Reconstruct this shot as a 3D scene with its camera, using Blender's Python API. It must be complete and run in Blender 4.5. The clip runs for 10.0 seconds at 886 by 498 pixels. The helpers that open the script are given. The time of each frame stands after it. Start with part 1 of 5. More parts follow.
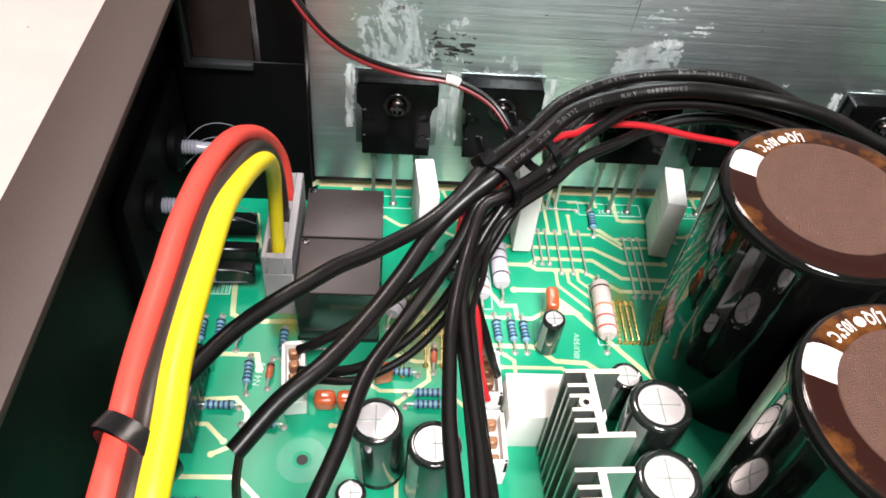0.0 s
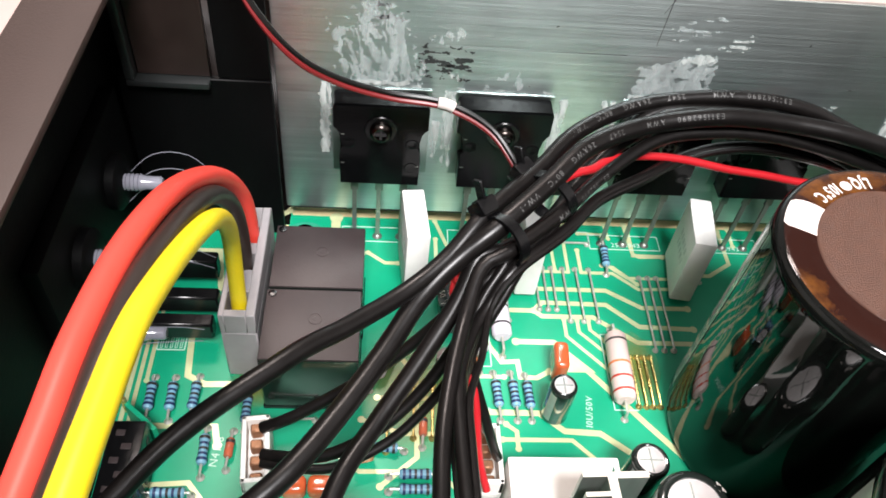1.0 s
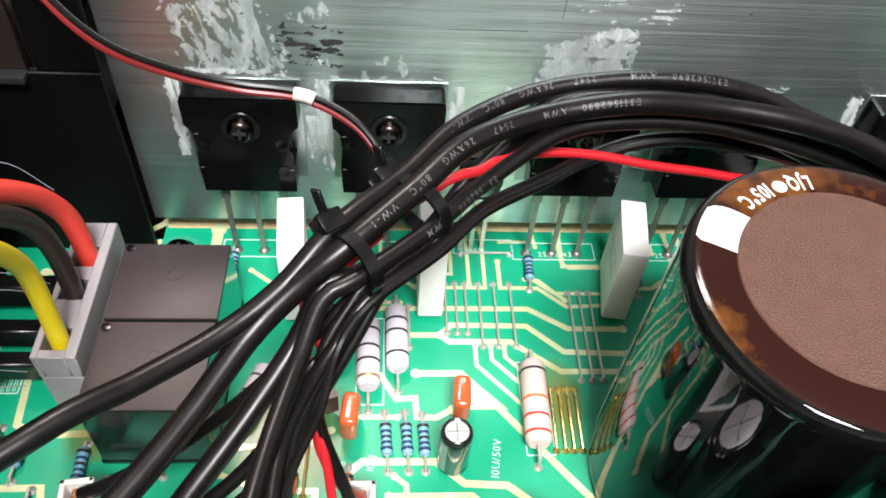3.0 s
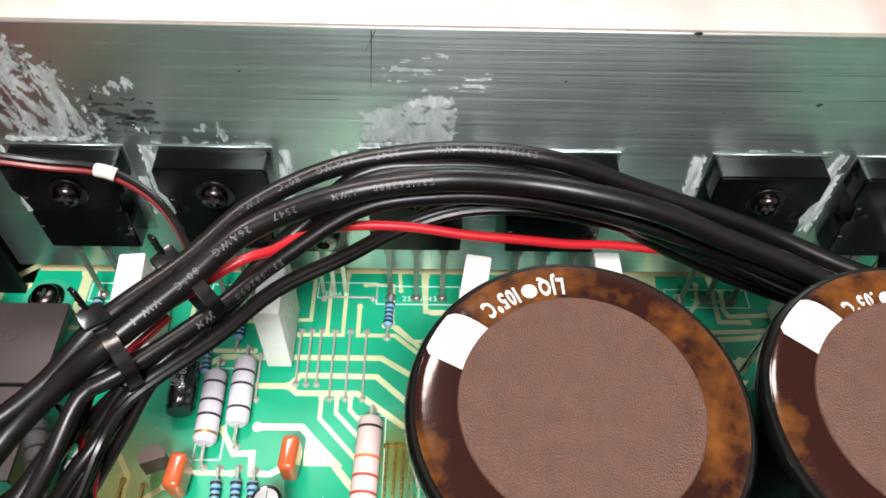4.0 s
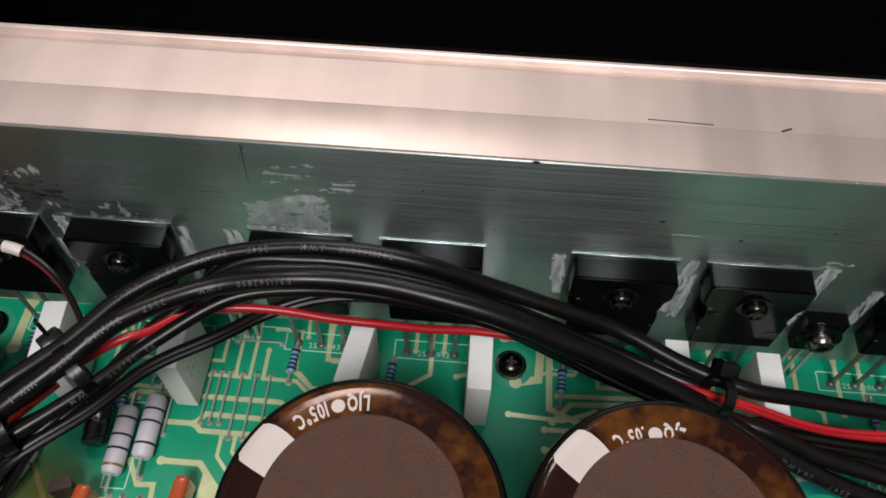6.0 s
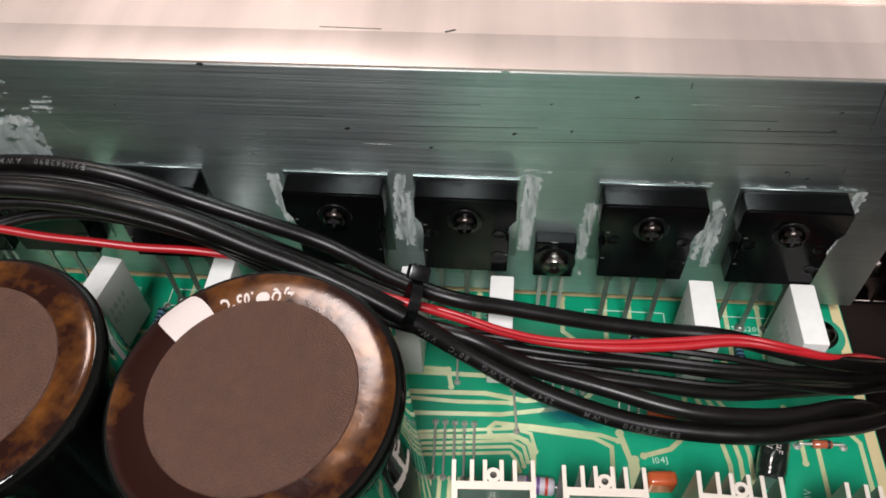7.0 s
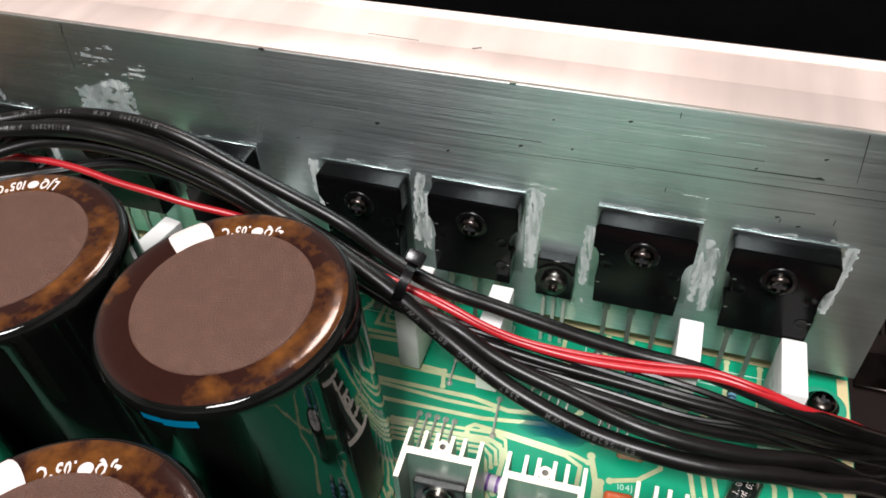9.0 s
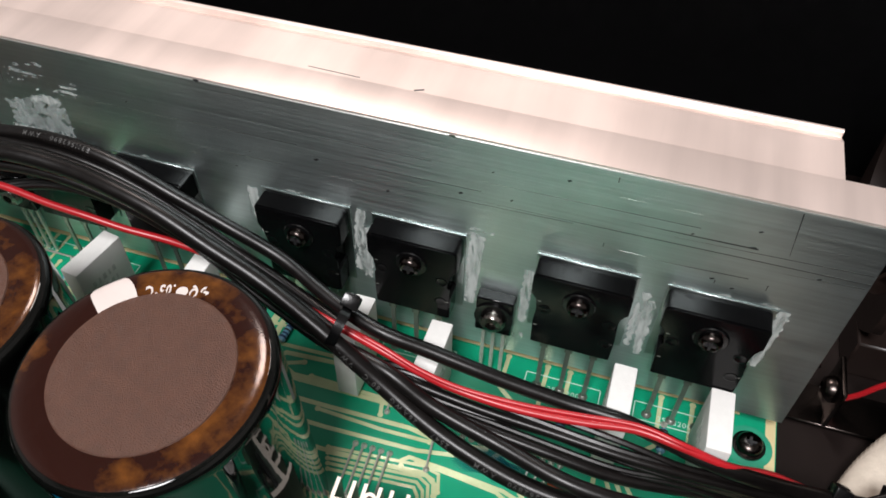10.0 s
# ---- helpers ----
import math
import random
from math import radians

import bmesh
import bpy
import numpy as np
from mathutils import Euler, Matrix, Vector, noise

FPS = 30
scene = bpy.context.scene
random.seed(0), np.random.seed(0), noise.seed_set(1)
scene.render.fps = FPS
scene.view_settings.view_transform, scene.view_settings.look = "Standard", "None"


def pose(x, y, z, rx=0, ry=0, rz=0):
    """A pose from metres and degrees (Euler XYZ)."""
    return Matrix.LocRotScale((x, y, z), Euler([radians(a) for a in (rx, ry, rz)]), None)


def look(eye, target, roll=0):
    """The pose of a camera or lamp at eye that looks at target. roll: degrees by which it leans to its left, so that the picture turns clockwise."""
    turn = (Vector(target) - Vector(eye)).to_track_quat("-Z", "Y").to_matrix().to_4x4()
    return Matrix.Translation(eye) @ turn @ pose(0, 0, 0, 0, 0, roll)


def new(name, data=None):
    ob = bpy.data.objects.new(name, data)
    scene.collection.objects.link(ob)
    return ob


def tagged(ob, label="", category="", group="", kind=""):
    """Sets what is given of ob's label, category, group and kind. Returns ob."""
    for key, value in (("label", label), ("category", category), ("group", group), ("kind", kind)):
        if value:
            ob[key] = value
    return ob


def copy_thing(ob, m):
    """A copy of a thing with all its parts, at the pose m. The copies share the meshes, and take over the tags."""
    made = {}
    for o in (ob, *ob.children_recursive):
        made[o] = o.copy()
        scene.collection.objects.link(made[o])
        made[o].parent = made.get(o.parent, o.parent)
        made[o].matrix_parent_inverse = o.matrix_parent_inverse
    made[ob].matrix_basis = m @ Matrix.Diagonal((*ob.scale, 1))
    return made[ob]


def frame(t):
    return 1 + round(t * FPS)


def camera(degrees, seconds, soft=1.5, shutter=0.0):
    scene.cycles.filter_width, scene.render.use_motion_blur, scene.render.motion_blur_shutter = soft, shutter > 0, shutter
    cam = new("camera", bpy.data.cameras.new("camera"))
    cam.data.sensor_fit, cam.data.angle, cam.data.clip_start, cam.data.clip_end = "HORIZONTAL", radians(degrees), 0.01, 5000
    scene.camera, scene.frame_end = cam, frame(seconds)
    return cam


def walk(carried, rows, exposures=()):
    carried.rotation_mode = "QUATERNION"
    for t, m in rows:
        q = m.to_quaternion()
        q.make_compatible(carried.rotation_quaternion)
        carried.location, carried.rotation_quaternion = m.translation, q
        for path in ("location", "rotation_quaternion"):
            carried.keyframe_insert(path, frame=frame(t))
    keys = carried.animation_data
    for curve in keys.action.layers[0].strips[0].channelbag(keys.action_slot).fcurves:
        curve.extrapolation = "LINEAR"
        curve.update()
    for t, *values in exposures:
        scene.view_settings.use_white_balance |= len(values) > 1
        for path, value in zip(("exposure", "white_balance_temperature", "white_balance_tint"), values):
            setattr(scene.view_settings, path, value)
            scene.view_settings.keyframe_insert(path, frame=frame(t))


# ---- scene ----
import itertools
cam = camera(59.2, 10.0, 1.7)
PATH = [
    (0, (-0.00203, -0.15882, 0.14834), (0.01303, -0.02210, 0.00315), 6.45),
    (0.5, (0.00205, -0.14053, 0.14128), (0.01975, -0.00605, -0.00570), 6.87),
    (1, (-0.00030, -0.12973, 0.13854), (0.01694, 0.00297, -0.01009), 7.44),
    (1.5, (-0.00149, -0.12610, 0.13430), (0.01608, 0.00425, -0.01637), 7.62),
    (2, (0.00625, -0.11576, 0.12499), (0.02485, 0.01351, -0.02648), 7.91),
    (2.2, (0.00699, -0.11307, 0.12370), (0.02449, 0.01496, -0.02894), 7.25),
    (3.3, (0.03621, -0.10903, 0.12447), (0.04875, 0.02315, -0.02509), 4.48),
    (3.5, (0.04406, -0.10708, 0.12783), (0.05385, 0.02268, -0.02404), 3.50),
    (4, (0.06239, -0.09618, 0.13734), (0.06654, 0.02655, -0.02052), 2.24),
    (4.5, (0.06764, -0.08455, 0.14281), (0.06892, 0.02914, -0.02172), 3.03),
    (5, (0.05983, -0.07275, 0.15614), (0.06132, 0.03239, -0.01398), 4.78),
    (5.2, (0.06063, -0.06857, 0.16575), (0.06194, 0.03466, -0.00554), 4.65),
    (6.3, (0.11591, -0.08640, 0.16163), (0.10505, 0.02918, -0.00123), -0.54),
    (6.5, (0.13370, -0.08596, 0.16003), (0.12059, 0.03178, -0.00110), -2.54),
    (7, (0.15478, -0.10380, 0.14733), (0.13957, 0.02213, -0.00730), -2.78),
    (7.5, (0.16777, -0.12549, 0.14871), (0.14842, 0.00726, 0.00037), -2.01),
    (8, (0.18491, -0.13689, 0.14037), (0.15942, 0.00217, -0.00109), -0.60),
    (8.5, (0.18272, -0.13712, 0.14255), (0.14355, 0.00342, 0.00574), -1.47),
    (9, (0.18200, -0.12299, 0.14186), (0.13360, 0.01559, 0.00601), -2.34),
    (9.5, (0.18153, -0.11645, 0.15501), (0.13157, 0.01519, 0.01298), -2.35),
    (10, (0.18433, -0.10466, 0.15616), (0.14538, 0.02412, 0.00817), 1.22),
]
EXPOSURES = [(0, 0.3), (1, 0.33), (2, 0.4), (3.5, 0.42), (4, 0.18), (4.5, -0.42), (5, -1.1), (6.5, -1.25), (7, -0.75), (7.5, 0.0), (8, -0.1), (8.5, -0.15), (9, -0.25), (9.5, -0.55), (10, -0.6)]
walk(cam, [(t, look(eye, target, roll)) for t, eye, target, roll in PATH], EXPOSURES)

# ---- world and lights ----
MM = 0.001
world = bpy.data.worlds.new("world")
scene.world = world
world.use_nodes = True
world.node_tree.nodes["Background"].inputs[0].default_value = (1.0, 0.94, 0.9, 1)
world.node_tree.nodes["Background"].inputs[1].default_value = 0.12


def area_lamp(name, eye, target, sx, sy, watts, colour):
    data = bpy.data.lights.new(name, "AREA")
    data.shape, data.size, data.size_y, data.energy, data.color = "RECTANGLE", sx, sy, watts, colour
    ob = new(name, data)
    ob.matrix_world = look(eye, target)
    return ob


area_lamp("ceiling_lamp", (0.12, -0.88, 1.48), (0.12, -0.02, 0.0), 0.5, 0.4, 58.0, (1.0, 0.975, 0.985))
area_lamp("overhead_lamp", (-0.2, 0.68, 1.4), (0.1, -0.02, 0.0), 0.3, 0.26, 14.0, (1.0, 0.86, 0.8))


# ---- materials ----
def material(name, colour, rough=0.5, metal=0.0, coat=0.0, vary=0.12, scale=400.0, bump=0.0, bump_scale=900.0, spec=0.5, stretch=(1, 1, 1), dark=None, rough_vary=0.1, coat_rough=0.05, contrast=1.0, bias=0.0):
    m = bpy.data.materials.new(name)
    m.use_nodes = True
    nt = m.node_tree
    b = nt.nodes["Principled BSDF"]
    link = nt.links.new
    geo = nt.nodes.new("ShaderNodeTexCoord")
    mp = nt.nodes.new("ShaderNodeMapping")
    mp.inputs["Scale"].default_value = stretch
    link(geo.outputs["Object"], mp.inputs[0])
    n1 = nt.nodes.new("ShaderNodeTexNoise")
    n1.inputs["Scale"].default_value, n1.inputs["Detail"].default_value, n1.inputs["Roughness"].default_value = scale, 5, 0.6
    link(mp.outputs[0], n1.inputs["Vector"])
    n2 = nt.nodes.new("ShaderNodeTexNoise")
    n2.inputs["Scale"].default_value, n2.inputs["Detail"].default_value = scale * 0.13, 3
    link(geo.outputs["Object"], n2.inputs["Vector"])
    mix = nt.nodes.new("ShaderNodeMix")
    mix.data_type = "RGBA"
    c = Vector(colour)
    lo = Vector(dark) if dark else c * (1 - 2.2 * vary)
    hi = Vector([min(1.0, v) for v in c * (1 + vary)])
    mix.inputs["A"].default_value, mix.inputs["B"].default_value = (*lo, 1), (*hi, 1)
    ramp = nt.nodes.new("ShaderNodeMath")
    ramp.operation = "MULTIPLY_ADD"
    link(n1.outputs["Fac"], ramp.inputs[0])
    ramp.inputs[1].default_value = 0.9 * contrast
    add = nt.nodes.new("ShaderNodeMath")
    add.operation = "MULTIPLY_ADD"
    link(n2.outputs["Fac"], add.inputs[0])
    add.inputs[1].default_value, add.inputs[2].default_value = contrast, 0.5 - 0.95 * contrast + bias
    link(add.outputs[0], ramp.inputs[2])
    ramp.use_clamp = True
    link(ramp.outputs[0], mix.inputs["Factor"])
    link(mix.outputs["Result"], b.inputs["Base Color"])
    rr = nt.nodes.new("ShaderNodeMath")
    rr.operation = "MULTIPLY_ADD"
    link(n1.outputs["Fac"], rr.inputs[0])
    rr.inputs[1].default_value, rr.inputs[2].default_value = rough_vary, rough - rough_vary / 2
    rr.use_clamp = True
    link(rr.outputs[0], b.inputs["Roughness"])
    b.inputs["Metallic"].default_value = metal
    b.inputs["Specular IOR Level"].default_value = spec
    b.inputs["Coat Weight"].default_value = coat
    b.inputs["Coat Roughness"].default_value = coat_rough
    if bump:
        n3 = nt.nodes.new("ShaderNodeTexNoise")
        n3.inputs["Scale"].default_value, n3.inputs["Detail"].default_value = bump_scale, 4
        link(mp.outputs[0], n3.inputs["Vector"])
        bp = nt.nodes.new("ShaderNodeBump")
        bp.inputs["Strength"].default_value, bp.inputs["Distance"].default_value = bump, 0.0003
        link(n3.outputs["Fac"], bp.inputs["Height"])
        link(bp.outputs[0], b.inputs["Normal"])
    return m


BOARD = material("solder_mask", (0.0, 0.30, 0.155), 0.45, coat=0.04, vary=0.1, scale=120, coat_rough=0.22)
TRACE = material("masked_copper", (0.58, 0.62, 0.35), 0.32, metal=0.15, vary=0.14, scale=300, coat=0.2)
BARE = material("bare_laminate", (0.66, 0.55, 0.3), 0.5, vary=0.12, scale=250)
SILK = material("silk_print", (0.5, 0.72, 0.6), 0.6, vary=0.08)
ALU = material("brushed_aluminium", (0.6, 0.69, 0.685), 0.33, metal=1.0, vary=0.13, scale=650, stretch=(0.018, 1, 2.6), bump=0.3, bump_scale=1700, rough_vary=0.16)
grain = ALU.node_tree.nodes["Principled BSDF"]
grain.inputs["Anisotropic"].default_value = 0.7
way = ALU.node_tree.nodes.new("ShaderNodeCombineXYZ")
way.inputs[2].default_value = 1.0
ALU.node_tree.links.new(way.outputs[0], grain.inputs["Tangent"])
# pinkish base colour holds the warm room mirrored in the upward faces
ALU_TOP = material("milled_aluminium_warm_reflection", (0.86, 0.735, 0.68), 0.46, metal=0.72, vary=0.12, scale=300, stretch=(0.35, 0.02, 0.02), rough_vary=0.2)
ALU_FIN = material("small_sink_aluminium", (0.44, 0.46, 0.43), 0.42, metal=0.9, vary=0.2, scale=420, stretch=(1, 1, 0.06), bump=0.12, bump_scale=700)
ALU_CUT = material("sawn_aluminium", (0.78, 0.72, 0.64), 0.5, metal=0.5, vary=0.06, scale=600)
EPOXY = material("black_epoxy", (0.003, 0.003, 0.0033), 0.15, spec=0.14, vary=0.2, scale=700, bump=0.06, bump_scale=2500)
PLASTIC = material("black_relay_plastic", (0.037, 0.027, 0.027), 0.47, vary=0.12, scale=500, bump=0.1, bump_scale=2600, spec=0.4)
DARK = material("black_nylon", (0.004, 0.004, 0.0044), 0.24, spec=0.4, vary=0.2, scale=300, bump=0.1)
PVC = material("black_pvc", (0.0052, 0.0043, 0.0041), 0.33, vary=0.25, scale=350, bump=0.07, bump_scale=420, spec=0.3, rough_vary=0.18)
RED_PVC = material("red_pvc", (0.42, 0.012, 0.018), 0.33, vary=0.08, scale=300)
DULL_RED = material("dull_red_pvc", (0.17, 0.01, 0.012), 0.4, vary=0.1, scale=300)
CORAL_PVC = material("coral_red_silicone", (0.78, 0.06, 0.04), 0.45, vary=0.06, scale=200)
YELLOW_PVC = material("yellow_silicone", (0.85, 0.66, 0.01), 0.42, vary=0.06, scale=200)
BROWN_PVC = material("dark_brown_silicone", (0.02, 0.0115, 0.0085), 0.4, vary=0.2, scale=200)
CERAMIC = material("white_cement", (0.82, 0.81, 0.78), 0.65, vary=0.05, scale=500, bump=0.15, bump_scale=1800)
SLEEVE = material("glossy_black_sleeve", (0.004, 0.0045, 0.004), 0.04, vary=0.3, scale=260, spec=0.32, rough_vary=0.06, stretch=(1, 1, 0.13), bump=0.28, bump_scale=190)
# brown rim; the amber and dark mottling paints reflections into its colour
RING = material("brown_sleeve_painted_reflections", (0.14, 0.05, 0.01), 0.15, metal=0.12, vary=0.25, contrast=5.0, bias=-0.55, scale=95, dark=(0.02, 0.0058, 0.004), spec=0.3, rough_vary=0.1, bump=0.4, bump_scale=150, coat=0.12, coat_rough=0.1)
DISC = material("embossed_brown_vinyl", (0.088, 0.036, 0.021), 0.38, vary=0.24, scale=3000, bump=0.9, bump_scale=4600, spec=0.5, rough_vary=0.3, contrast=0.8)
WHITE = material("white_print", (0.62, 0.55, 0.52), 0.4, vary=0.05)
GREYPRINT = material("pale_grey_stripe", (0.27, 0.3, 0.27), 0.2, vary=0.15, coat=0.5)
NYLON = material("white_nylon", (0.8, 0.78, 0.74), 0.45, vary=0.05, scale=400)
GREY = material("grey_connector_plastic", (0.3, 0.28, 0.285), 0.5, vary=0.08, scale=400, bump=0.08)
TIN = material("tinned_wire", (0.66, 0.64, 0.58), 0.36, metal=0.6, vary=0.15, scale=900)
GOLD = material("brass_wire", (0.75, 0.58, 0.22), 0.28, metal=0.9, vary=0.15, scale=900)
STEEL = material("dark_steel_screw", (0.06, 0.05, 0.046), 0.25, metal=1.0, vary=0.2, scale=900)
FAINT = material("faint_grey_print", (0.72, 0.71, 0.685), 0.4, vary=0.2, scale=900)
WIREPRINT = material("worn_wire_print", (0.07, 0.07, 0.068), 0.45, vary=0.25, scale=1500, contrast=2.0)
INK = material("teal_ink_stain", (0.0, 0.1, 0.16), 0.5, spec=0.2, vary=0.2, scale=300)
FLUX = material("yellow_flux_film", (0.3, 0.24, 0.02), 0.25, vary=0.15, scale=200)
for stain_mat, strength in ((INK, 0.75), (FLUX, 0.42)):
    blot = stain_mat.node_tree
    spot = blot.nodes.new("ShaderNodeTexCoord")
    mid = blot.nodes.new("ShaderNodeMapping")
    mid.inputs["Location"].default_value, mid.inputs["Scale"].default_value = (-1, -1, 0), (2, 2, 0)
    fade = blot.nodes.new("ShaderNodeTexGradient")
    fade.gradient_type = "SPHERICAL"
    blot.links.new(spot.outputs["Generated"], mid.inputs[0])
    blot.links.new(mid.outputs[0], fade.inputs[0])
    soak = blot.nodes.new("ShaderNodeMath")
    soak.operation, soak.use_clamp = "MULTIPLY", True
    soak.inputs[1].default_value = strength
    blot.links.new(fade.outputs["Fac"], soak.inputs[0])
    blot.links.new(soak.outputs[0], blot.nodes["Principled BSDF"].inputs["Alpha"])
CRIMP = material("dull_copper_crimp", (0.4, 0.2, 0.11), 0.4, metal=0.6, vary=0.2, scale=900)
NICKEL = material("nickel_screw", (0.26, 0.24, 0.22), 0.24, metal=1.0, vary=0.15, scale=900)
LILAC = material("lilac_grey_resistor", (0.6, 0.56, 0.62), 0.45, vary=0.05, scale=500)
BLUE = material("blue_film_resistor", (0.17, 0.37, 0.5), 0.4, vary=0.12, scale=700)
BAND_K = material("black_band", (0.02, 0.018, 0.02), 0.45)
BAND_R = material("red_band", (0.55, 0.06, 0.04), 0.45)
BAND_O = material("orange_band", (0.75, 0.2, 0.06), 0.45)
BAND_V = material("violet_band", (0.16, 0.07, 0.28), 0.45)
BAND_B = material("navy_band", (0.012, 0.03, 0.1), 0.45)
BAND_G = material("gold_band", (0.5, 0.34, 0.14), 0.35, metal=0.6)
ORANGE = material("brick_red_dip_coating", (0.5, 0.095, 0.03), 0.22, vary=0.1, scale=300, coat=0.6)
BROWN = material("brown_transistor_epoxy", (0.07, 0.04, 0.03), 0.45, vary=0.15, scale=600)
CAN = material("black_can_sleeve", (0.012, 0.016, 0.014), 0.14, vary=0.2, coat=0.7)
CANTOP = material("bare_can_top", (0.85, 0.8, 0.79), 0.35, metal=0.6, vary=0.06, scale=500)
GLASS_R = material("red_glass_diode", (0.42, 0.1, 0.05), 0.15, vary=0.1, coat=0.8)
PASTE = material("white_thermal_paste", (0.62, 0.66, 0.64), 0.65, vary=0.1, scale=600, stretch=(1, 1, 0.3), bump=0.5, bump_scale=900)
pn = PASTE.node_tree
grain_seen = pn.nodes.new("ShaderNodeTexCoord")
drawn = pn.nodes.new("ShaderNodeMapping")
drawn.inputs["Scale"].default_value = (1.0, 1.0, 0.2)
thinness = pn.nodes.new("ShaderNodeTexNoise")
thinness.inputs["Scale"].default_value, thinness.inputs["Detail"].default_value = 900.0, 5
pn.links.new(grain_seen.outputs["Object"], drawn.inputs[0])
pn.links.new(drawn.outputs[0], thinness.inputs["Vector"])
cover = pn.nodes.new("ShaderNodeMapRange")
cover.inputs["From Min"].default_value, cover.inputs["From Max"].default_value = 0.35, 0.6
cover.inputs["To Min"].default_value, cover.inputs["To Max"].default_value = 0.28, 0.78
pn.links.new(thinness.outputs["Fac"], cover.inputs["Value"])
pn.links.new(cover.outputs[0], pn.nodes["Principled BSDF"].inputs["Alpha"])
WISP = material("wiped_paste_film", (0.74, 0.79, 0.79), 0.55, vary=0.12, scale=700, stretch=(1, 1, 0.35))
wt = WISP.node_tree
seen = wt.nodes.new("ShaderNodeTexCoord")
slant = wt.nodes.new("ShaderNodeMapping")
slant.inputs["Rotation"].default_value = (0, radians(12), 0)
slant.inputs["Scale"].default_value = (1.0, 1.0, 0.3)
strokes = wt.nodes.new("ShaderNodeTexNoise")
strokes.inputs["Scale"].default_value, strokes.inputs["Detail"].default_value, strokes.inputs["Roughness"].default_value = 520.0, 7, 0.7
wt.links.new(seen.outputs["Object"], slant.inputs[0])
wt.links.new(slant.outputs[0], strokes.inputs["Vector"])
film_edge = wt.nodes.new("ShaderNodeMapRange")
film_edge.inputs["From Min"].default_value, film_edge.inputs["From Max"].default_value = 0.34, 0.66
film_edge.inputs["To Min"].default_value, film_edge.inputs["To Max"].default_value = 0.1, 0.43
wt.links.new(strokes.outputs["Fac"], film_edge.inputs["Value"])
wt.links.new(film_edge.outputs[0], wt.nodes["Principled BSDF"].inputs["Alpha"])
BODY = material("dark_grey_moulded_case", (0.013, 0.0145, 0.0145), 0.3, vary=0.15, scale=600, bump=0.08, bump_scale=2500)
PEACH = material("pinkish_cream_resistor", (0.66, 0.52, 0.48), 0.45, vary=0.05, scale=500)
MICA = material("grey_insulating_pad", (0.47, 0.54, 0.53), 0.34, metal=1.0, vary=0.12, scale=400)
# steel inside the chassis: its shade is put into a near-black colour
CHASSIS_IN = material("black_steel_shade_darkened", (0.0018, 0.0018, 0.002), 0.5, spec=0.12, vary=0.2, scale=200, bump=0.1, bump_scale=1500)
# left rim of the same chassis, coloured lighter where light falls on it
CHASSIS_TOP = material("brown_black_steel_lit_edge", (0.037, 0.021, 0.017), 0.5, vary=0.08, scale=500, bump=0.15, bump_scale=2500)
FLOOR = material("dark_brown_steel_floor", (0.007, 0.004, 0.0034), 0.5, spec=0.2, vary=0.2, scale=150)
TABLE = material("pale_speckled_tabletop", (0.48, 0.36, 0.33), 0.5, vary=0.05, scale=60)
ROOM = material("plain_wall_paint", (0.42, 0.41, 0.4), 0.9, vary=0.03, scale=4)
BRAID = material("cream_woven_sleeve", (0.56, 0.5, 0.42), 0.8, vary=0.12, scale=600, bump=0.5, bump_scale=700)
TEAL_YARN = material("blue_green_yarn", (0.04, 0.26, 0.34), 0.7, vary=0.1, scale=600)
CLEAR = material("milky_clear_plastic", (0.22, 0.22, 0.26), 0.18, vary=0.1, scale=400, coat=0.6)
FAN = material("fan_black_plastic", (0.016, 0.01, 0.0085), 0.36, spec=0.4, vary=0.2, scale=250)


# ---- mesh helpers, in millimetres ----
def finish(bm, smooth=40.0):
    bmesh.ops.recalc_face_normals(bm, faces=bm.faces)
    lim = radians(smooth)
    for f in bm.faces:
        f.smooth = True
    for e in bm.edges:
        if len(e.link_faces) == 2 and e.calc_face_angle(0.0) > lim:
            e.smooth = False
    return bm


def mesh_of(name, bm, mat, smooth=40.0):
    finish(bm, smooth)
    me = bpy.data.meshes.new(name)
    bm.to_mesh(me)
    bm.free()
    me.transform(Matrix.Scale(MM, 4))
    me.materials.append(mat)
    return me


def part(name, bm, mat, parent=None, label="", smooth=40.0):
    ob = new(name, mesh_of(name, bm, mat, smooth))
    if parent:
        ob.parent = parent
    if label:
        ob["label"] = label
    return ob


def thing(name, x, y, z, label, category, group="", turn=0.0, kind=""):
    ob = new(name)
    ob.empty_display_size = 0.004
    ob.matrix_basis = pose(x * MM, y * MM, z * MM, 0, 0, turn)
    return tagged(ob, label, category, group, kind)


def at_mm(x, y, z, turn=0.0):
    return pose(x * MM, y * MM, z * MM, 0, 0, turn)


def box(bm, x0, x1, y0, y1, z0, z1, bevel=0.0, seg=2):
    r = bmesh.ops.create_cube(bm, size=1.0)
    m = Matrix.Translation(((x0 + x1) / 2, (y0 + y1) / 2, (z0 + z1) / 2)) @ Matrix.Diagonal((x1 - x0, y1 - y0, z1 - z0, 1))
    bmesh.ops.transform(bm, matrix=m, verts=r["verts"])
    if bevel:
        es = list({e for v in r["verts"] for e in v.link_edges})
        bmesh.ops.bevel(bm, geom=es, offset=bevel, segments=seg, affect="EDGES", profile=0.6)
    return bm


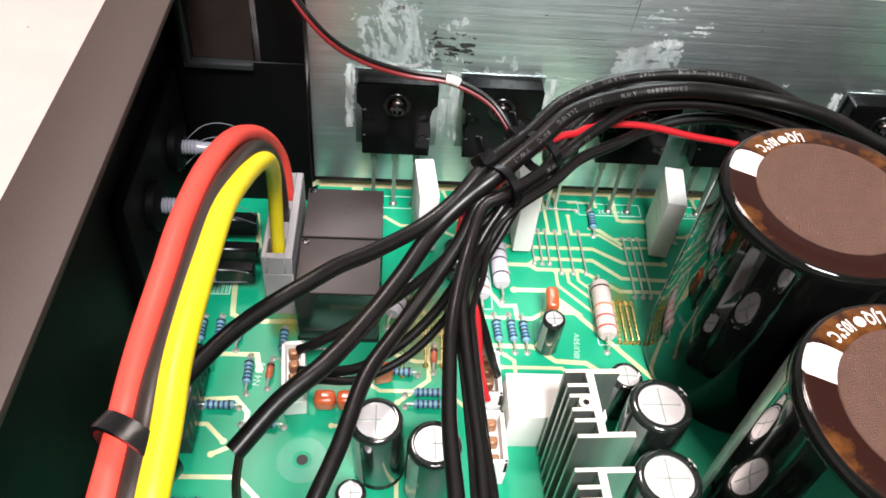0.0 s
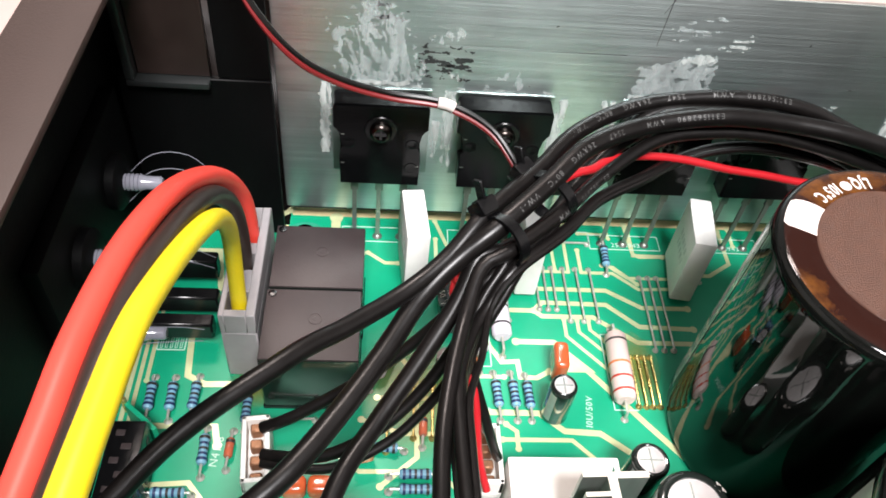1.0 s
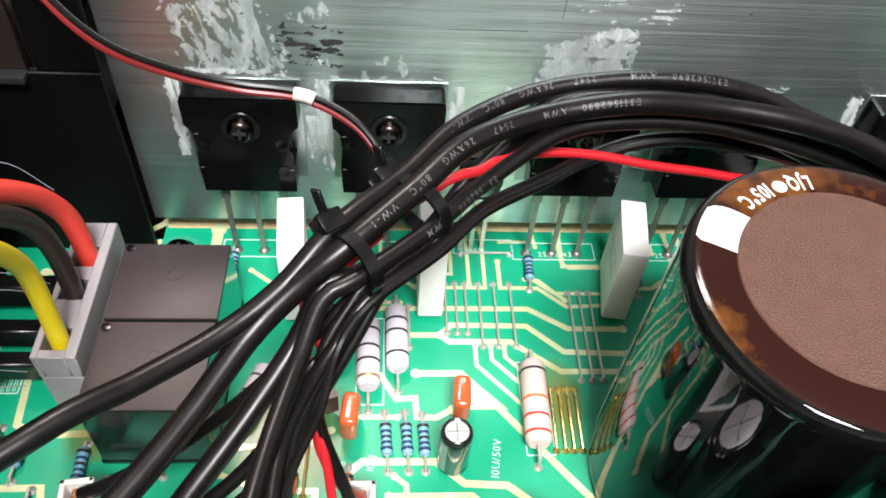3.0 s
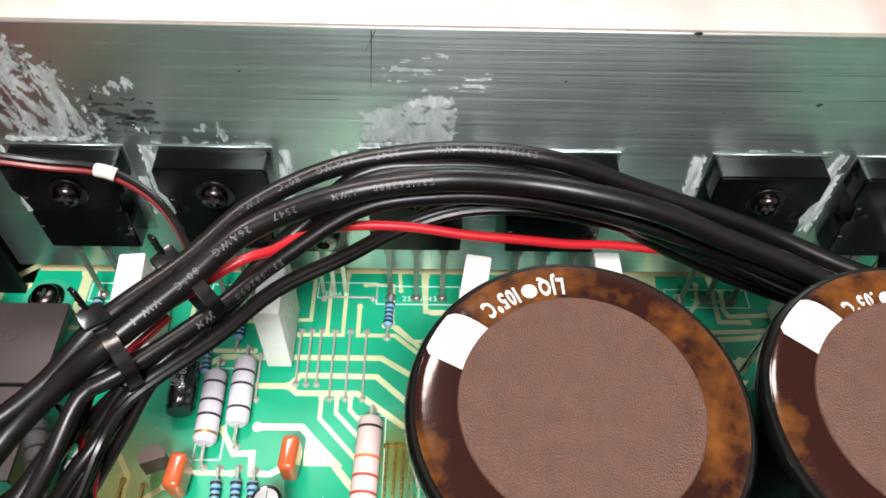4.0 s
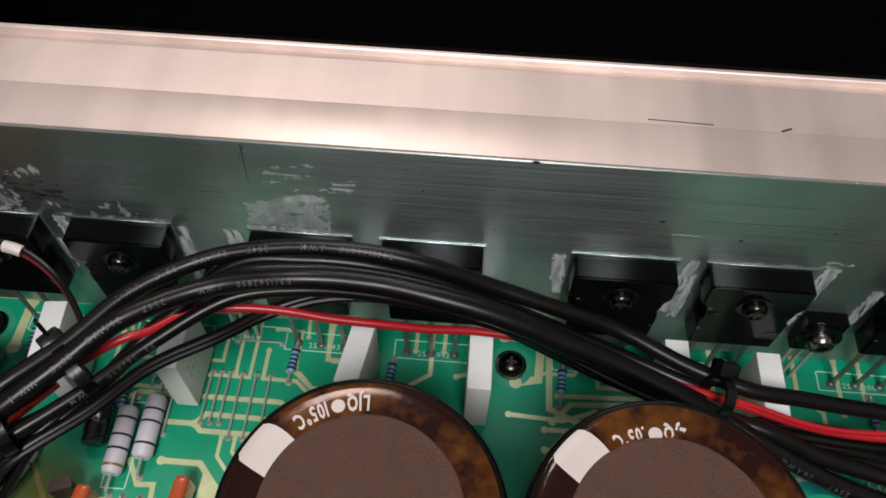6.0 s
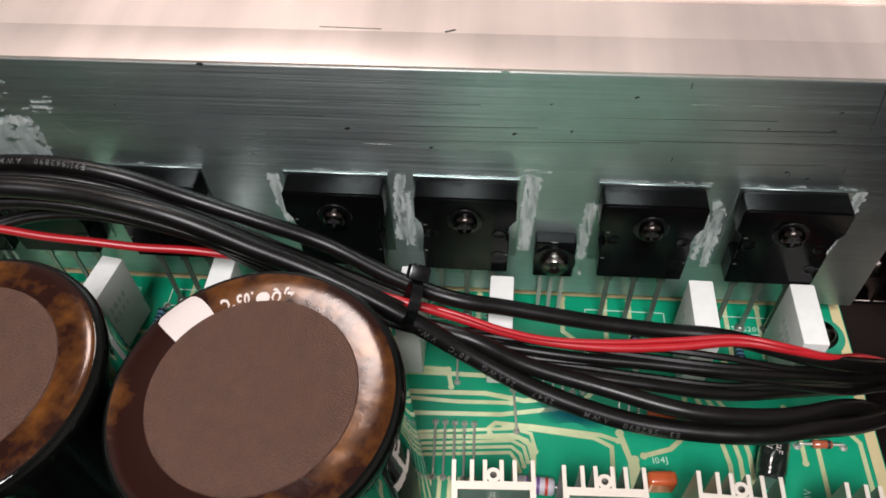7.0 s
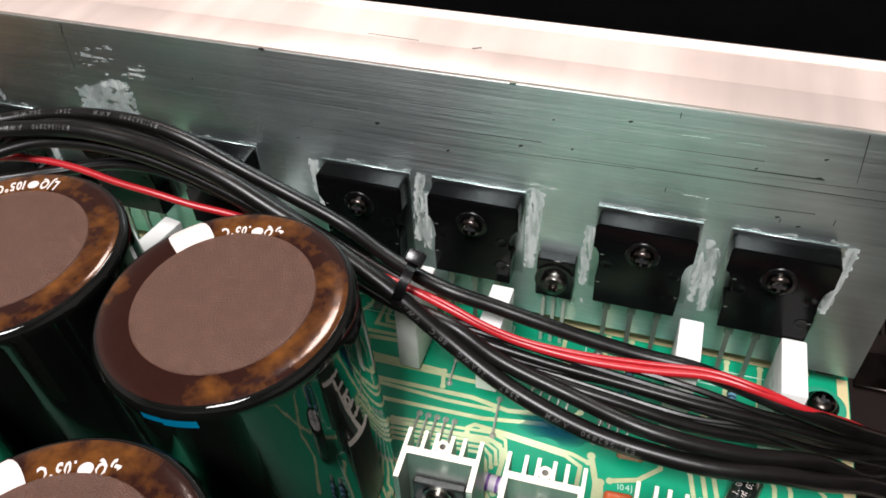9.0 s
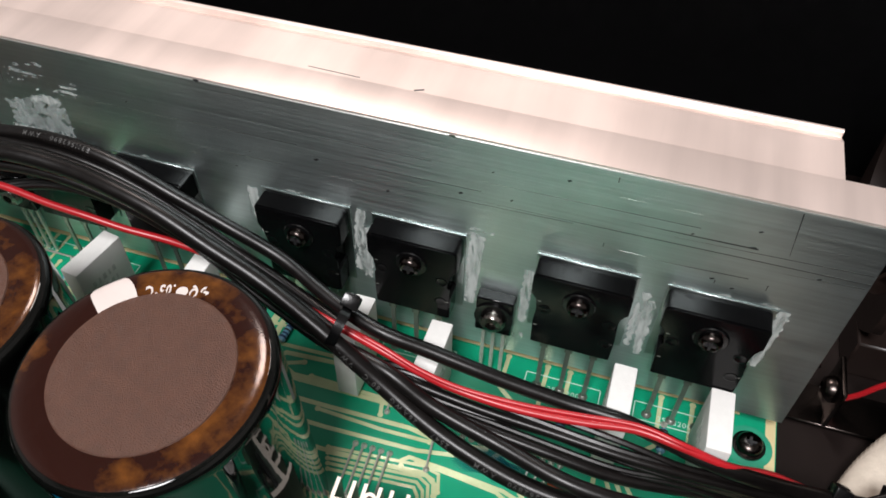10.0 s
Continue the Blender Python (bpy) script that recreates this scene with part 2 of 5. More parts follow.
def lathe(bm, prof, seg=24, m=Matrix()):
    rings = []
    for r, z in prof:
        if r < 1e-6:
            rings.append([bm.verts.new(m @ Vector((0, 0, z)))])
        else:
            rings.append([bm.verts.new(m @ Vector((r * math.cos(2 * math.pi * k / seg), r * math.sin(2 * math.pi * k / seg), z))) for k in range(seg)])
    for a, b in zip(rings, rings[1:]):
        for k in range(seg):
            j = (k + 1) % seg
            if len(a) == 1 and len(b) > 1:
                bm.faces.new((a[0], b[k], b[j]))
            elif len(b) == 1 and len(a) > 1:
                bm.faces.new((a[k], a[j], b[0]))
            elif len(a) > 1:
                bm.faces.new((a[k], a[j], b[j], b[k]))
    return bm


def along(p0, p1):
    """The turn and shift that lay the z axis from p0 towards p1."""
    p0, p1 = Vector(p0), Vector(p1)
    return Matrix.Translation(p0) @ (p1 - p0).to_track_quat("Z", "Y").to_matrix().to_4x4()


def rod(bm, p0, p1, r, seg=10):
    n = (Vector(p1) - Vector(p0)).length
    return lathe(bm, [(0, 0), (r, 0), (r, n), (0, n)], seg, along(p0, p1))


def spline(pts, step=1.5):
    """Points along a Catmull-Rom curve through pts."""
    p = [Vector(v) for v in pts]
    p = [p[0] * 2 - p[1], *p, p[-1] * 2 - p[-2]]
    out = []
    for a, b, c, d in zip(p, p[1:], p[2:], p[3:]):
        n = max(2, int((c - b).length / step))
        for k in range(n):
            t = k / n
            out.append(0.5 * (2 * b + (c - a) * t + (2 * a - 5 * b + 4 * c - d) * t * t + (3 * b - a - 3 * c + d) * t**3))
    out.append(p[-2])
    return out


def tube(bm, pts, r, seg=14, step=1.5, flat=1.0, smooth=True):
    line = spline(pts, step) if smooth else [Vector(p) for p in pts]
    side = None
    rings = []
    for i, p in enumerate(line):
        t = (line[min(i + 1, len(line) - 1)] - line[max(i - 1, 0)]).normalized()
        if side is None:
            side = t.orthogonal().normalized() if abs(t.z) > 0.9 else t.cross(Vector((0, 0, 1))).normalized()
        side = (side - t * side.dot(t)).normalized()
        up = side.cross(t)
        rings.append([bm.verts.new(p + side * r * math.cos(2 * math.pi * k / seg) + up * r * flat * math.sin(2 * math.pi * k / seg)) for k in range(seg)])
    for a, b in zip(rings, rings[1:]):
        for k in range(seg):
            j = (k + 1) % seg
            bm.faces.new((a[k], a[j], b[j], b[k]))
    bm.faces.new(rings[0][::-1])
    bm.faces.new(rings[-1])
    return bm


def prism(bm, outline, z0, z1, m=Matrix()):
    """An outline in x and y, drawn up from z0 to z1."""
    lo = [bm.verts.new(m @ Vector((x, y, z0))) for x, y in outline]
    hi = [bm.verts.new(m @ Vector((x, y, z1))) for x, y in outline]
    n = len(outline)
    bm.faces.new(lo[::-1])
    bm.faces.new(hi)
    for k in range(n):
        j = (k + 1) % n
        bm.faces.new((lo[k], lo[j], hi[j], hi[k]))
    return bm


def ribbon(bm, pts, w, z=0.0, h=0.09):
    """A flat strip of width w along a line of (x, y), lying at height z."""
    p = [Vector((x, y)) for x, y in pts]
    left, right = [], []
    for i, q in enumerate(p):
        a = (q - p[i - 1]).normalized() if i else (p[1] - q).normalized()
        b = (p[i + 1] - q).normalized() if i < len(p) - 1 else a
        t = (a + b).normalized()
        n = Vector((-t.y, t.x)) * (w / 2 / max(0.5, t.dot(a)))
        left.append(q + n)
        right.append(q - n)
    return prism(bm, [tuple(v) for v in left] + [tuple(v) for v in reversed(right)], z, z + h)


GLYPHS = {}


def glyph(ch, bold=0.0):
    """The outline mesh of one character of the built-in font, one unit high: its corners, faces and advance."""
    key = (ch, bold)
    if key not in GLYPHS:
        cu = bpy.data.curves.new("letter", "FONT")
        cu.body, cu.resolution_u, cu.offset = ch, 2, bold
        ob = bpy.data.objects.new("letter", cu)
        me = bpy.data.meshes.new_from_object(ob)
        vs = [v.co.copy() for v in me.vertices]
        fs = [tuple(f.vertices) for f in me.polygons]
        wide = max((v.x for v in vs), default=0.3) + 0.1
        GLYPHS[key] = (vs, fs, wide)
        bpy.data.meshes.remove(me)
        bpy.data.objects.remove(ob)
        bpy.data.curves.remove(cu)
    return GLYPHS[key]


def letters(bm, text, size, place, track=0.0, bold=0.0):
    """Writes text; place(u, v) gives the spot for u along the line and v above it, in millimetres."""
    u = 0.0
    for ch in text:
        if ch == " ":
            u += 0.4 * size
            continue
        vs, fs, wide = glyph(ch, bold)
        new_vs = [bm.verts.new(place(u + v.x * size, v.y * size)) for v in vs]
        for f in fs:
            try:
                bm.faces.new([new_vs[k] for k in f])
            except ValueError:
                pass
        u += (wide + track) * size
    return u

# ---- the setting: table, room, chassis ----
def slab(name, x0, x1, y0, y1, z0, z1, mat, label, category, bevel=0.0):
    ob = part(name, box(bmesh.new(), x0, x1, y0, y1, z0, z1, bevel), mat)
    return tagged(ob, label, category, kind="structure")


slab("table_top", -620, 860, -620, 640, -60, -26, TABLE, "pale pinkish tabletop with fine dark specks under the chassis", "table")
slab("room_floor", -1200, 1450, -1700, 1300, -800, -770, ROOM, "plain room floor out of view", "floor")
slab("ceiling", -1200, 1450, -1700, 1300, 1700, 1730, ROOM, "plain painted ceiling out of view", "ceiling")
slab("wall_north", -1200, 1450, 1300, 1330, -770, 1700, ROOM, "plain painted room wall", "wall")
slab("wall_south", -1200, 1450, -1730, -1700, -770, 1700, ROOM, "plain painted room wall", "wall")
slab("wall_west", -1230, -1200, -1700, 1300, -770, 1700, ROOM, "plain painted room wall", "wall")
slab("wall_east", 1450, 1480, -1700, 1300, -770, 1700, ROOM, "plain painted room wall", "wall")

random.seed(5)
bm = bmesh.new()
for k in range(70):
    x, y = random.uniform(-330, -60), random.uniform(-250, 260)
    w, h = random.uniform(0.15, 0.5), random.uniform(0.1, 0.3)
    box(bm, x - w, x + w, y - h, y + h, -26, -25.85)
tagged(part("table_crumbs", bm, BAND_K), "tiny dark crumbs scattered on the pale tabletop", "crumbs", kind="stuff")
CX0, CX1, CY0, CY1, CZ = -54.5, 318.0, -330.0, 118.0, -14.0
chassis = thing("amplifier_chassis", 0, 0, -26, "open black steel amplifier chassis with folded brown-black rim", "chassis", kind="structure")


def chassis_part(name, bm, mat, label=""):
    ob = part(name, bm, mat, chassis, label)
    ob.matrix_parent_inverse = chassis.matrix_basis.inverted()
    return ob


chassis_part("floor_plate", box(bmesh.new(), CX0, CX1, CY0, CY1, CZ - 1.5, CZ), FLOOR, "dark brown steel bottom plate")
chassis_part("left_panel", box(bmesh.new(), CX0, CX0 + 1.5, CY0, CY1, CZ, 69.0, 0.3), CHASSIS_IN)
chassis_part("left_rim", box(bmesh.new(), CX0 - 0.4, CX0 + 11.3, CY0, CY1, 69.0, 70.6, 0.5), CHASSIS_TOP, "folded brown-black rim, coloured paler as the lit edge")
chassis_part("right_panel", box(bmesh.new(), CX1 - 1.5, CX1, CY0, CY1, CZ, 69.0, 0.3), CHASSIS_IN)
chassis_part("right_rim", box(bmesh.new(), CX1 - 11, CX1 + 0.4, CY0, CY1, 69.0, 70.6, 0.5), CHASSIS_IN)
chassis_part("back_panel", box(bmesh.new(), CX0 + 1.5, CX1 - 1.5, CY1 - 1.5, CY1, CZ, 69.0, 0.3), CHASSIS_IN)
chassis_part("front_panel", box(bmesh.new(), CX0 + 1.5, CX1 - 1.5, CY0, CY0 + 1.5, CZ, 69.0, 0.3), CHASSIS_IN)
for fx, fy in ((CX0 + 25, CY0 + 25), (CX1 - 25, CY0 + 25), (CX0 + 25, CY1 - 25), (CX1 - 25, CY1 - 25)):
    chassis_part("foot", lathe(bmesh.new(), [(0, -26), (9, -26), (10, -25), (11, CZ - 1.5), (0, CZ - 1.5)], 20, Matrix.Translation((fx, fy, 0))), DARK)

# ---- circuit board ----
board = thing("circuit_board", 0, 0, -1.6, "green circuit board with pale traces and white print", "circuit board")


def board_part(name, bm, mat, label="", smooth=40.0):
    ob = part(name, bm, mat, board, label, smooth)
    ob.matrix_parent_inverse = board.matrix_basis.inverted()
    return ob


OUTLINE = [(-49.5, -150), (231.2, -150), (231.2, 6.8), (228.8, 6.8), (228, 5.6), (224.6, 5.6), (223.6, 6.8), (-21, 6.2), (-21, 0.2), (-49.5, -0.2)]
board_part("laminate", prism(bmesh.new(), OUTLINE, -1.6, 0), BOARD)
bm = bmesh.new()
ribbon(bm, [(-20.6, 4.7), (223, 5.3)], 2.6, 0, 0.05)
ribbon(bm, [(229.9, 5.0), (229.9, -149)], 2.2, 0, 0.05)
ribbon(bm, [(-49, -1.2), (-21.2, -0.9)], 1.8, 0, 0.05)
board_part("bare_edge", bm, BARE, "bare cream-coloured board edge")
for sx, sy in ((-17, -4), (104.2, -4.2), (225.3, -3.6), (-17.4, -80.0)):
    board_part("screw_land", lathe(bmesh.new(), [(2.0, 0.0), (5.2, 0.0), (5.2, 0.06), (2.0, 0.06), (2.0, 0.0)], 28, Matrix.Translation((sx, sy, 0))), material("land", (0.03, 0.3, 0.18), 0.35))
for px_, py_ in ((-40, -20), (225, -20), (90, -20), (90, -130), (-40, -130), (225, -130)):
    board_part("standoff", rod(bmesh.new(), (px_, py_, CZ), (px_, py_, -1.6), 3.0, 12), STEEL)

board_part("screw_hole", lathe(bmesh.new(), [(0, 0.07), (1.2, 0.07), (1.2, 0.09), (0, 0.09)], 24, Matrix.Translation((-17.4, -80, 0))), BAND_K, "dark empty screw hole")
stain = [(163 + 8 + 8.5 * math.cos(a) * (1 + 0.18 * math.sin(3 * a + 1) + 0.1 * math.sin(7 * a)), -25.6 + 3.6 * math.sin(a) * (1 + 0.25 * math.sin(5 * a)) - 0.1 * 8 * math.cos(a)) for a in np.linspace(0, 2 * math.pi, 60)[:-1]]
board_part("ink_stain", prism(bmesh.new(), stain, 0.088, 0.1), INK, "smudge of blue-teal ink")
for fx, fy, fw, fh, turn in ((8, -45, 12, 15, 0.3), (57.4, -38.6, 4.6, 10, 0.1), (-24, -45, 6, 5, 1.2)):
    ring = [(fx + fw * math.cos(a) * (1 + 0.14 * math.sin(3 * a + turn)), fy + fh * math.sin(a) * (1 + 0.12 * math.sin(4 * a + turn))) for a in np.linspace(0, 2 * math.pi, 48)[:-1]]
    board_part("flux_stain", prism(bmesh.new(), ring, 0.102, 0.112), FLUX, "yellowish film of soldering flux")


layer = itertools.count()


def trace(w, *pts):
    """A masked copper track; each lies a hair higher than the one before, so that crossings don't share a plane."""
    top = 0.05 + 0.0015 * (next(layer) % 40)
    bm = ribbon(bmesh.new(), pts, w, 0.0, top)
    for p in (pts[0], pts[-1]):
        lathe(bm, [(0, 0.0), (w * 0.75, 0.0), (w * 0.75, top + 0.012), (0, top + 0.012)], 10, Matrix.Translation((p[0], p[1], 0)))
    board_part("trace", bm, TRACE)


# middle of the board, between the two banks of transistors
trace(1.2, (72, -22.2), (61.1, -22.2), (53.5, -17.4), (22, -17.4), (17, -20.5))
trace(1.2, (72, -28), (59.5, -27.6), (52.8, -21.6), (37.9, -21.4), (35.8, -23.8), (28, -23.8))
trace(1.2, (35.8, -23.8), (37.5, -25.3), (49.2, -25.3), (58.3, -32), (72, -32))
trace(0.8, (42.4, -26.2), (42.4, -30.6), (51, -40))
trace(0.8, (45.4, -26.3), (45.4, -29.4), (51, -35.4))
trace(0.8, (48, -26.3), (48, -28.8), (51, -32))
trace(1.3, (30.9, -32.4), (39.3, -32.4), (45.1, -38.8), (57, -53.3), (66, -64))
board_part("copper_patch", prism(bmesh.new(), [(40.5, -33), (47.5, -40), (40.2, -40)], 0, 0.076), TRACE)
trace(1.1, (24.5, -33), (27.3, -37.8), (30.7, -37.6), (31, -41.5), (34.5, -41.6), (37.4, -39.9))
trace(1.3, (17, -54), (21.5, -49.9), (34, -50), (38.8, -54), (46, -54.4), (52, -59))
trace(0.9, (19.5, -41.4), (27.5, -41.5))
trace(1.0, (62.4, 3), (62.3, -6.2), (71, -6.2))
trace(0.8, (42.1, 3), (42.2, -11.4))
trace(0.8, (45.5, 3), (45.4, -12.1), (36.5, -12.1))
trace(0.8, (38.6, 3), (38.6, -8.5), (31, -8.6))
trace(0.9, (48.5, -5), (48.5, -12.1), (56.1, -12.1), (61.5, -16.8), (70, -16.4))
trace(0.8, (55.4, -9.9), (59.4, -13.4), (70, -13.4))
trace(0.8, (49.5, 0.5), (55.4, 0.5), (55.4, -9))
trace(0.9, (14, -3), (14, -13), (20, -16), (28, -16))
trace(0.9, (14, 3), (18, -9), (27, -9), (31, -12))
trace(0.9, (-2, -8), (2, -11), (5, -11))
trace(0.8, (24, 3), (24, -6), (31, -6))
# left part
trace(1.3, (-38.3, -30), (-37.2, -42.6), (-33.5, -44.6), (-20, -44.2))
trace(0.9, (-48, -26), (-48, -60), (-46, -100))
trace(0.8, (-46.6, -26), (-46.4, -58))
trace(0.8, (-45.2, -26), (-45, -44))
trace(1.2, (-44, -54), (-30, -54), (-29, -58))
trace(1.0, (-40, -66), (-33, -65.5), (-30, -69), (-30, -76), (-36, -79))
trace(1.0, (-46, -72), (-38, -72), (-34, -76))
trace(1.0, (-44, -84), (-30, -84), (-24, -90), (-24, -120))
trace(1.4, (-27, -9), (-27, 0), (-21, 5))
trace(1.4, (-42, -9), (-36, -9), (-34, -20), (-30, -22))
trace(2.2, (-10, 3), (-10, -9))
trace(1.0, (3, -33), (9, -42), (9, -60), (2, -66))
trace(1.0, (-2, -52), (6, -55), (14, -55), (14, -72))
trace(1.0, (1, -47), (12, -47), (16, -44))
trace(0.9, (-14, -60), (-6, -60), (-2, -63), (6, -63))
trace(0.9, (26, -56), (40, -56), (47, -63))
trace(0.9, (27, -52.6), (29, -54.2), (29, -58))
trace(0.9, (-12, -72), (-4, -72), (2, -78), (2, -92))
trace(0.9, (14, -64), (20, -70), (20, -90))
trace(0.9, (24, -92), (26, -100), (32, -100))
trace(1.0, (-14, -88), (-14, -100), (-4, -108))
# in front of the right bank
trace(1.1, (112, -23.5), (133.4, -23.3), (152.5, -22.7), (160.8, -23.9), (170, -22.4))
trace(1.1, (112, -18.9), (143.2, -18.4), (157, -18.4), (157, -9))
trace(1.0, (114, -28.3), (134.9, -28.3), (156, -27.4), (171.5, -24.6), (176, -20))
trace(1.0, (116, -33.6), (137.8, -33.4), (159.8, -32.3), (162.8, -34.2), (162.8, -44))
trace(0.9, (156.8, -29.8), (175, -31.4), (178.4, -33.1), (178.4, -44))
trace(1.2, (180.1, -30), (182, -36), (182.6, -48.4), (183.7, -66), (183.7, -110))
trace(1.2, (182.8, -35.5), (184.9, -48), (185.9, -66), (185.9, -110))
trace(1.0, (187.4, -44), (187.6, -66), (187.6, -110))
trace(1.0, (184.6, -34.6), (190, -32.8), (194, -29), (194, -20))
trace(0.9, (196, -20), (199.9, -28.7), (201.3, -35.3), (201.3, -46))
trace(0.9, (198, -20), (202, -27), (203.4, -34), (203.4, -46))
trace(0.9, (200, -20), (204, -26), (205.4, -33), (205.4, -44))
trace(0.9, (160.8, -43.7), (163.8, -47.5), (165, -56), (166, -70), (166, -110))
trace(0.9, (145.8, -50), (144.4, -58), (140.4, -66), (140.4, -100))
trace(0.9, (222, -22), (227.5, -29), (227.5, -60))
trace(0.9, (214, -22), (216, -27), (216, -34))
trace(0.9, (217.6, -22), (219, -27), (219, -44))
trace(0.9, (208.3, -46), (208.3, -64), (212, -68))
trace(1.0, (124, 3), (124, -8), (130, -8))
trace(1.0, (150, 3), (150, -8), (145, -12))
trace(1.0, (169, 3), (169, -6), (174, -10), (174, -16))
trace(1.0, (184, 3), (184, -8), (190, -8))
trace(1.0, (178.6, 3), (178.6, -10))
trace(1.0, (205.4, 3), (205.4, -10), (201, -14))
trace(1.0, (212.6, 3), (212.4, -10), (220, -12))
trace(1.0, (99, 3), (98.6, -6), (92, -8))
trace(1.4, (109, 2), (113, -1), (113, -14), (122, -18), (134, -17.5))
trace(1.0, (86, 3), (86, -8), (80, -12), (72, -12))
trace(1.0, (104, -16), (116, -16.6), (123, -14))
trace(1.0, (150, -60), (157, -60), (159, -58))
trace(1.0, (152, -72), (160, -72), (164, -76), (180, -76))
trace(1.0, (170, -66), (176, -68), (180, -68))
for k in range(5):
    trace(0.8, (142.5 + 2 * k, -42), (142.5 + 2 * k, -46 - k), (134 + 2 * k, -54 - k))


# between the caps and the transistors
trace(1, (61.7, 4.2), (62.3, -5.7), (63.6, -6.6), (69.5, -6.4))
trace(0.9, (53.9, -9.7), (56.5, -10.1), (61.5, -15.2))
trace(0.8, (56.6, 4), (57, -0.9))
trace(0.9, (82.3, 3.8), (82.2, -2.4))
trace(0.9, (88.9, 3.5), (88.7, -2.1))
trace(1.9, (102.6, 3), (111.3, 3.3), (110.5, -7.2), (105.4, -8.3))
trace(0.9, (110.9, -5.6), (118.5, -5.4), (120.2, -3.3), (120.9, 1.5))
trace(1, (114.8, -10.8), (135.3, -10))
trace(1.2, (113.7, -17), (117.8, -12.7), (131.7, -11.7))
trace(1, (125.9, -0.3), (125.6, -5), (126.3, -6.6), (134.2, -6.2))
trace(0.9, (117.2, -19), (124.3, -18.7))
trace(1, (126.2, -17.1), (144.2, -17.4))
trace(0.9, (144.2, -17.4), (145.2, -21.6))
trace(0.9, (131.1, -24.5), (146.7, -25), (158, -24.6))
trace(0.7, (137.2, -32.6), (158.6, -30.4), (162.2, -31.3), (163.3, -35.2))
trace(0.7, (137.7, -33.9), (158.5, -31.8), (161.5, -32.8), (162.5, -36.3))
trace(0.7, (138.1, -35.1), (158.4, -33.1), (160.8, -34.3), (161.7, -37.4))
trace(0.7, (138.6, -36.2), (158.3, -34.4), (160.1, -35.8), (160.9, -38.4))
trace(0.7, (139.1, -37.4), (158.1, -35.7), (159.4, -37.3), (160.1, -39.5))
trace(0.9, (153.9, -32), (153.6, -30.6), (154.9, -29.4), (162.7, -29.7), (176.3, -30.7), (179.7, -31.7))


def silk_text(text, x, y, size, turn=0.0):
    c, s = math.cos(radians(turn)), math.sin(radians(turn))
    bm = bmesh.new()
    letters(bm, text, size, lambda u, v: Vector((x + u * c - v * s, y + u * s + v * c, 0.12)))
    board_part("printed_text", bm, SILK)


def silk_frame(x0, x1, y0, y1, w=0.25):
    bm = bmesh.new()
    for a, b in (((x0, y0), (x1, y0)), ((x0, y1), (x1, y1)), ((x0, y0), (x0, y1)), ((x1, y0), (x1, y1))):
        ribbon(bm, [a, b], w, 0.06, 0.05)
    board_part("printed_frame", bm, SILK)


for tx in (60.3, 85.7, 122.1):
    silk_text("2SA1943", tx - 3, -3.6, 1.9)
for tx in (147.4, 182.5, 208.1):
    silk_text("2SC5200", tx - 3, -3.6, 1.9)
for tx in (0.0, 25.4, 60.3, 85.7, 122.1, 147.4, 182.5, 208.1):
    silk_frame(tx - 8.4, tx + 9.2, -4.4, 0.2)
silk_text("D669", 41, -2.6, 1.9)
silk_frame(39.4, 52, -2.9, 1.0)
silk_text("10U/50V", 44.6, -53.5, 2.0, 82)
silk_text("N4148", -28.5, -62.5, 2.2, 84)
silk_text("N4148", 18.2, -55, 1.8, 84)
silk_text("104J", 23.4, -52, 1.8, 84)
silk_text("10U/50V", 215, -47, 2.0, 84)
silk_text("C4793", 150.5, -62.2, 2.0)
silk_text("A1837", 169, -62.2, 2.0)
silk_text("A1837", 190.4, -62.2, 2.0)
silk_text("C4793", 214, -62.2, 2.0)
silk_text("104J", 186, -36.2, 1.9, 8)
for hx in (155.2, 173.5, 195.5, 219):
    silk_frame(hx - 6, hx + 6, -60.3, -46)
silk_frame(-44.6, -39, -36.5, -31.5)
for k in range(5):
    silk_frame(-44.0 + k, -43.6 + k, -36, -32, 0.12)
silk_frame(50, 55, -49, -30)
silk_frame(20, 25, -39, -20)

# ---- main heat sink ----
sink = thing("heat_sink", 104, 10, CZ, "long brushed aluminium heat sink with smears of white paste", "heat sink")


def sink_part(name, bm, mat, label="", smooth=40.0):
    ob = part(name, bm, mat, sink, label, smooth)
    ob.matrix_parent_inverse = sink.matrix_basis.inverted()
    return ob


FACE = Matrix(((1, 0, 0, 0), (0, 0, -1, 0), (0, 1, 0, 0), (0, 0, 0, 1)))  # z of the part towards -y
HX0, HX1 = -21.3, 230.2
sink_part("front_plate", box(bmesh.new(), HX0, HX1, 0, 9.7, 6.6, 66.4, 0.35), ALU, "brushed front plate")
sink_part("top_strip", box(bmesh.new(), HX0, HX1, 0.25, 9.75, 66.35, 67.0, 0.2), ALU_TOP, "bright milled top face with a pinkish room reflection in its colour")
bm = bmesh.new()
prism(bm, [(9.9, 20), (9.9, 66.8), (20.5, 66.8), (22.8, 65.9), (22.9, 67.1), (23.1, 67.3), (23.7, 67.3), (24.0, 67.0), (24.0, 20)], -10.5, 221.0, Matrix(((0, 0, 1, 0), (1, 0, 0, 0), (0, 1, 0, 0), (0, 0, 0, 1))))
sink_part("rear_profile", bm, ALU_TOP, "bright rear profile with raised lip, pinkish room reflection in its colour", 10.0)
for k in range(14):
    fx = -8 + k * 17.2
    sink_part("fin", box(bmesh.new(), fx, fx + 1.8, 11, 44, CZ, 19.5), ALU)
del k


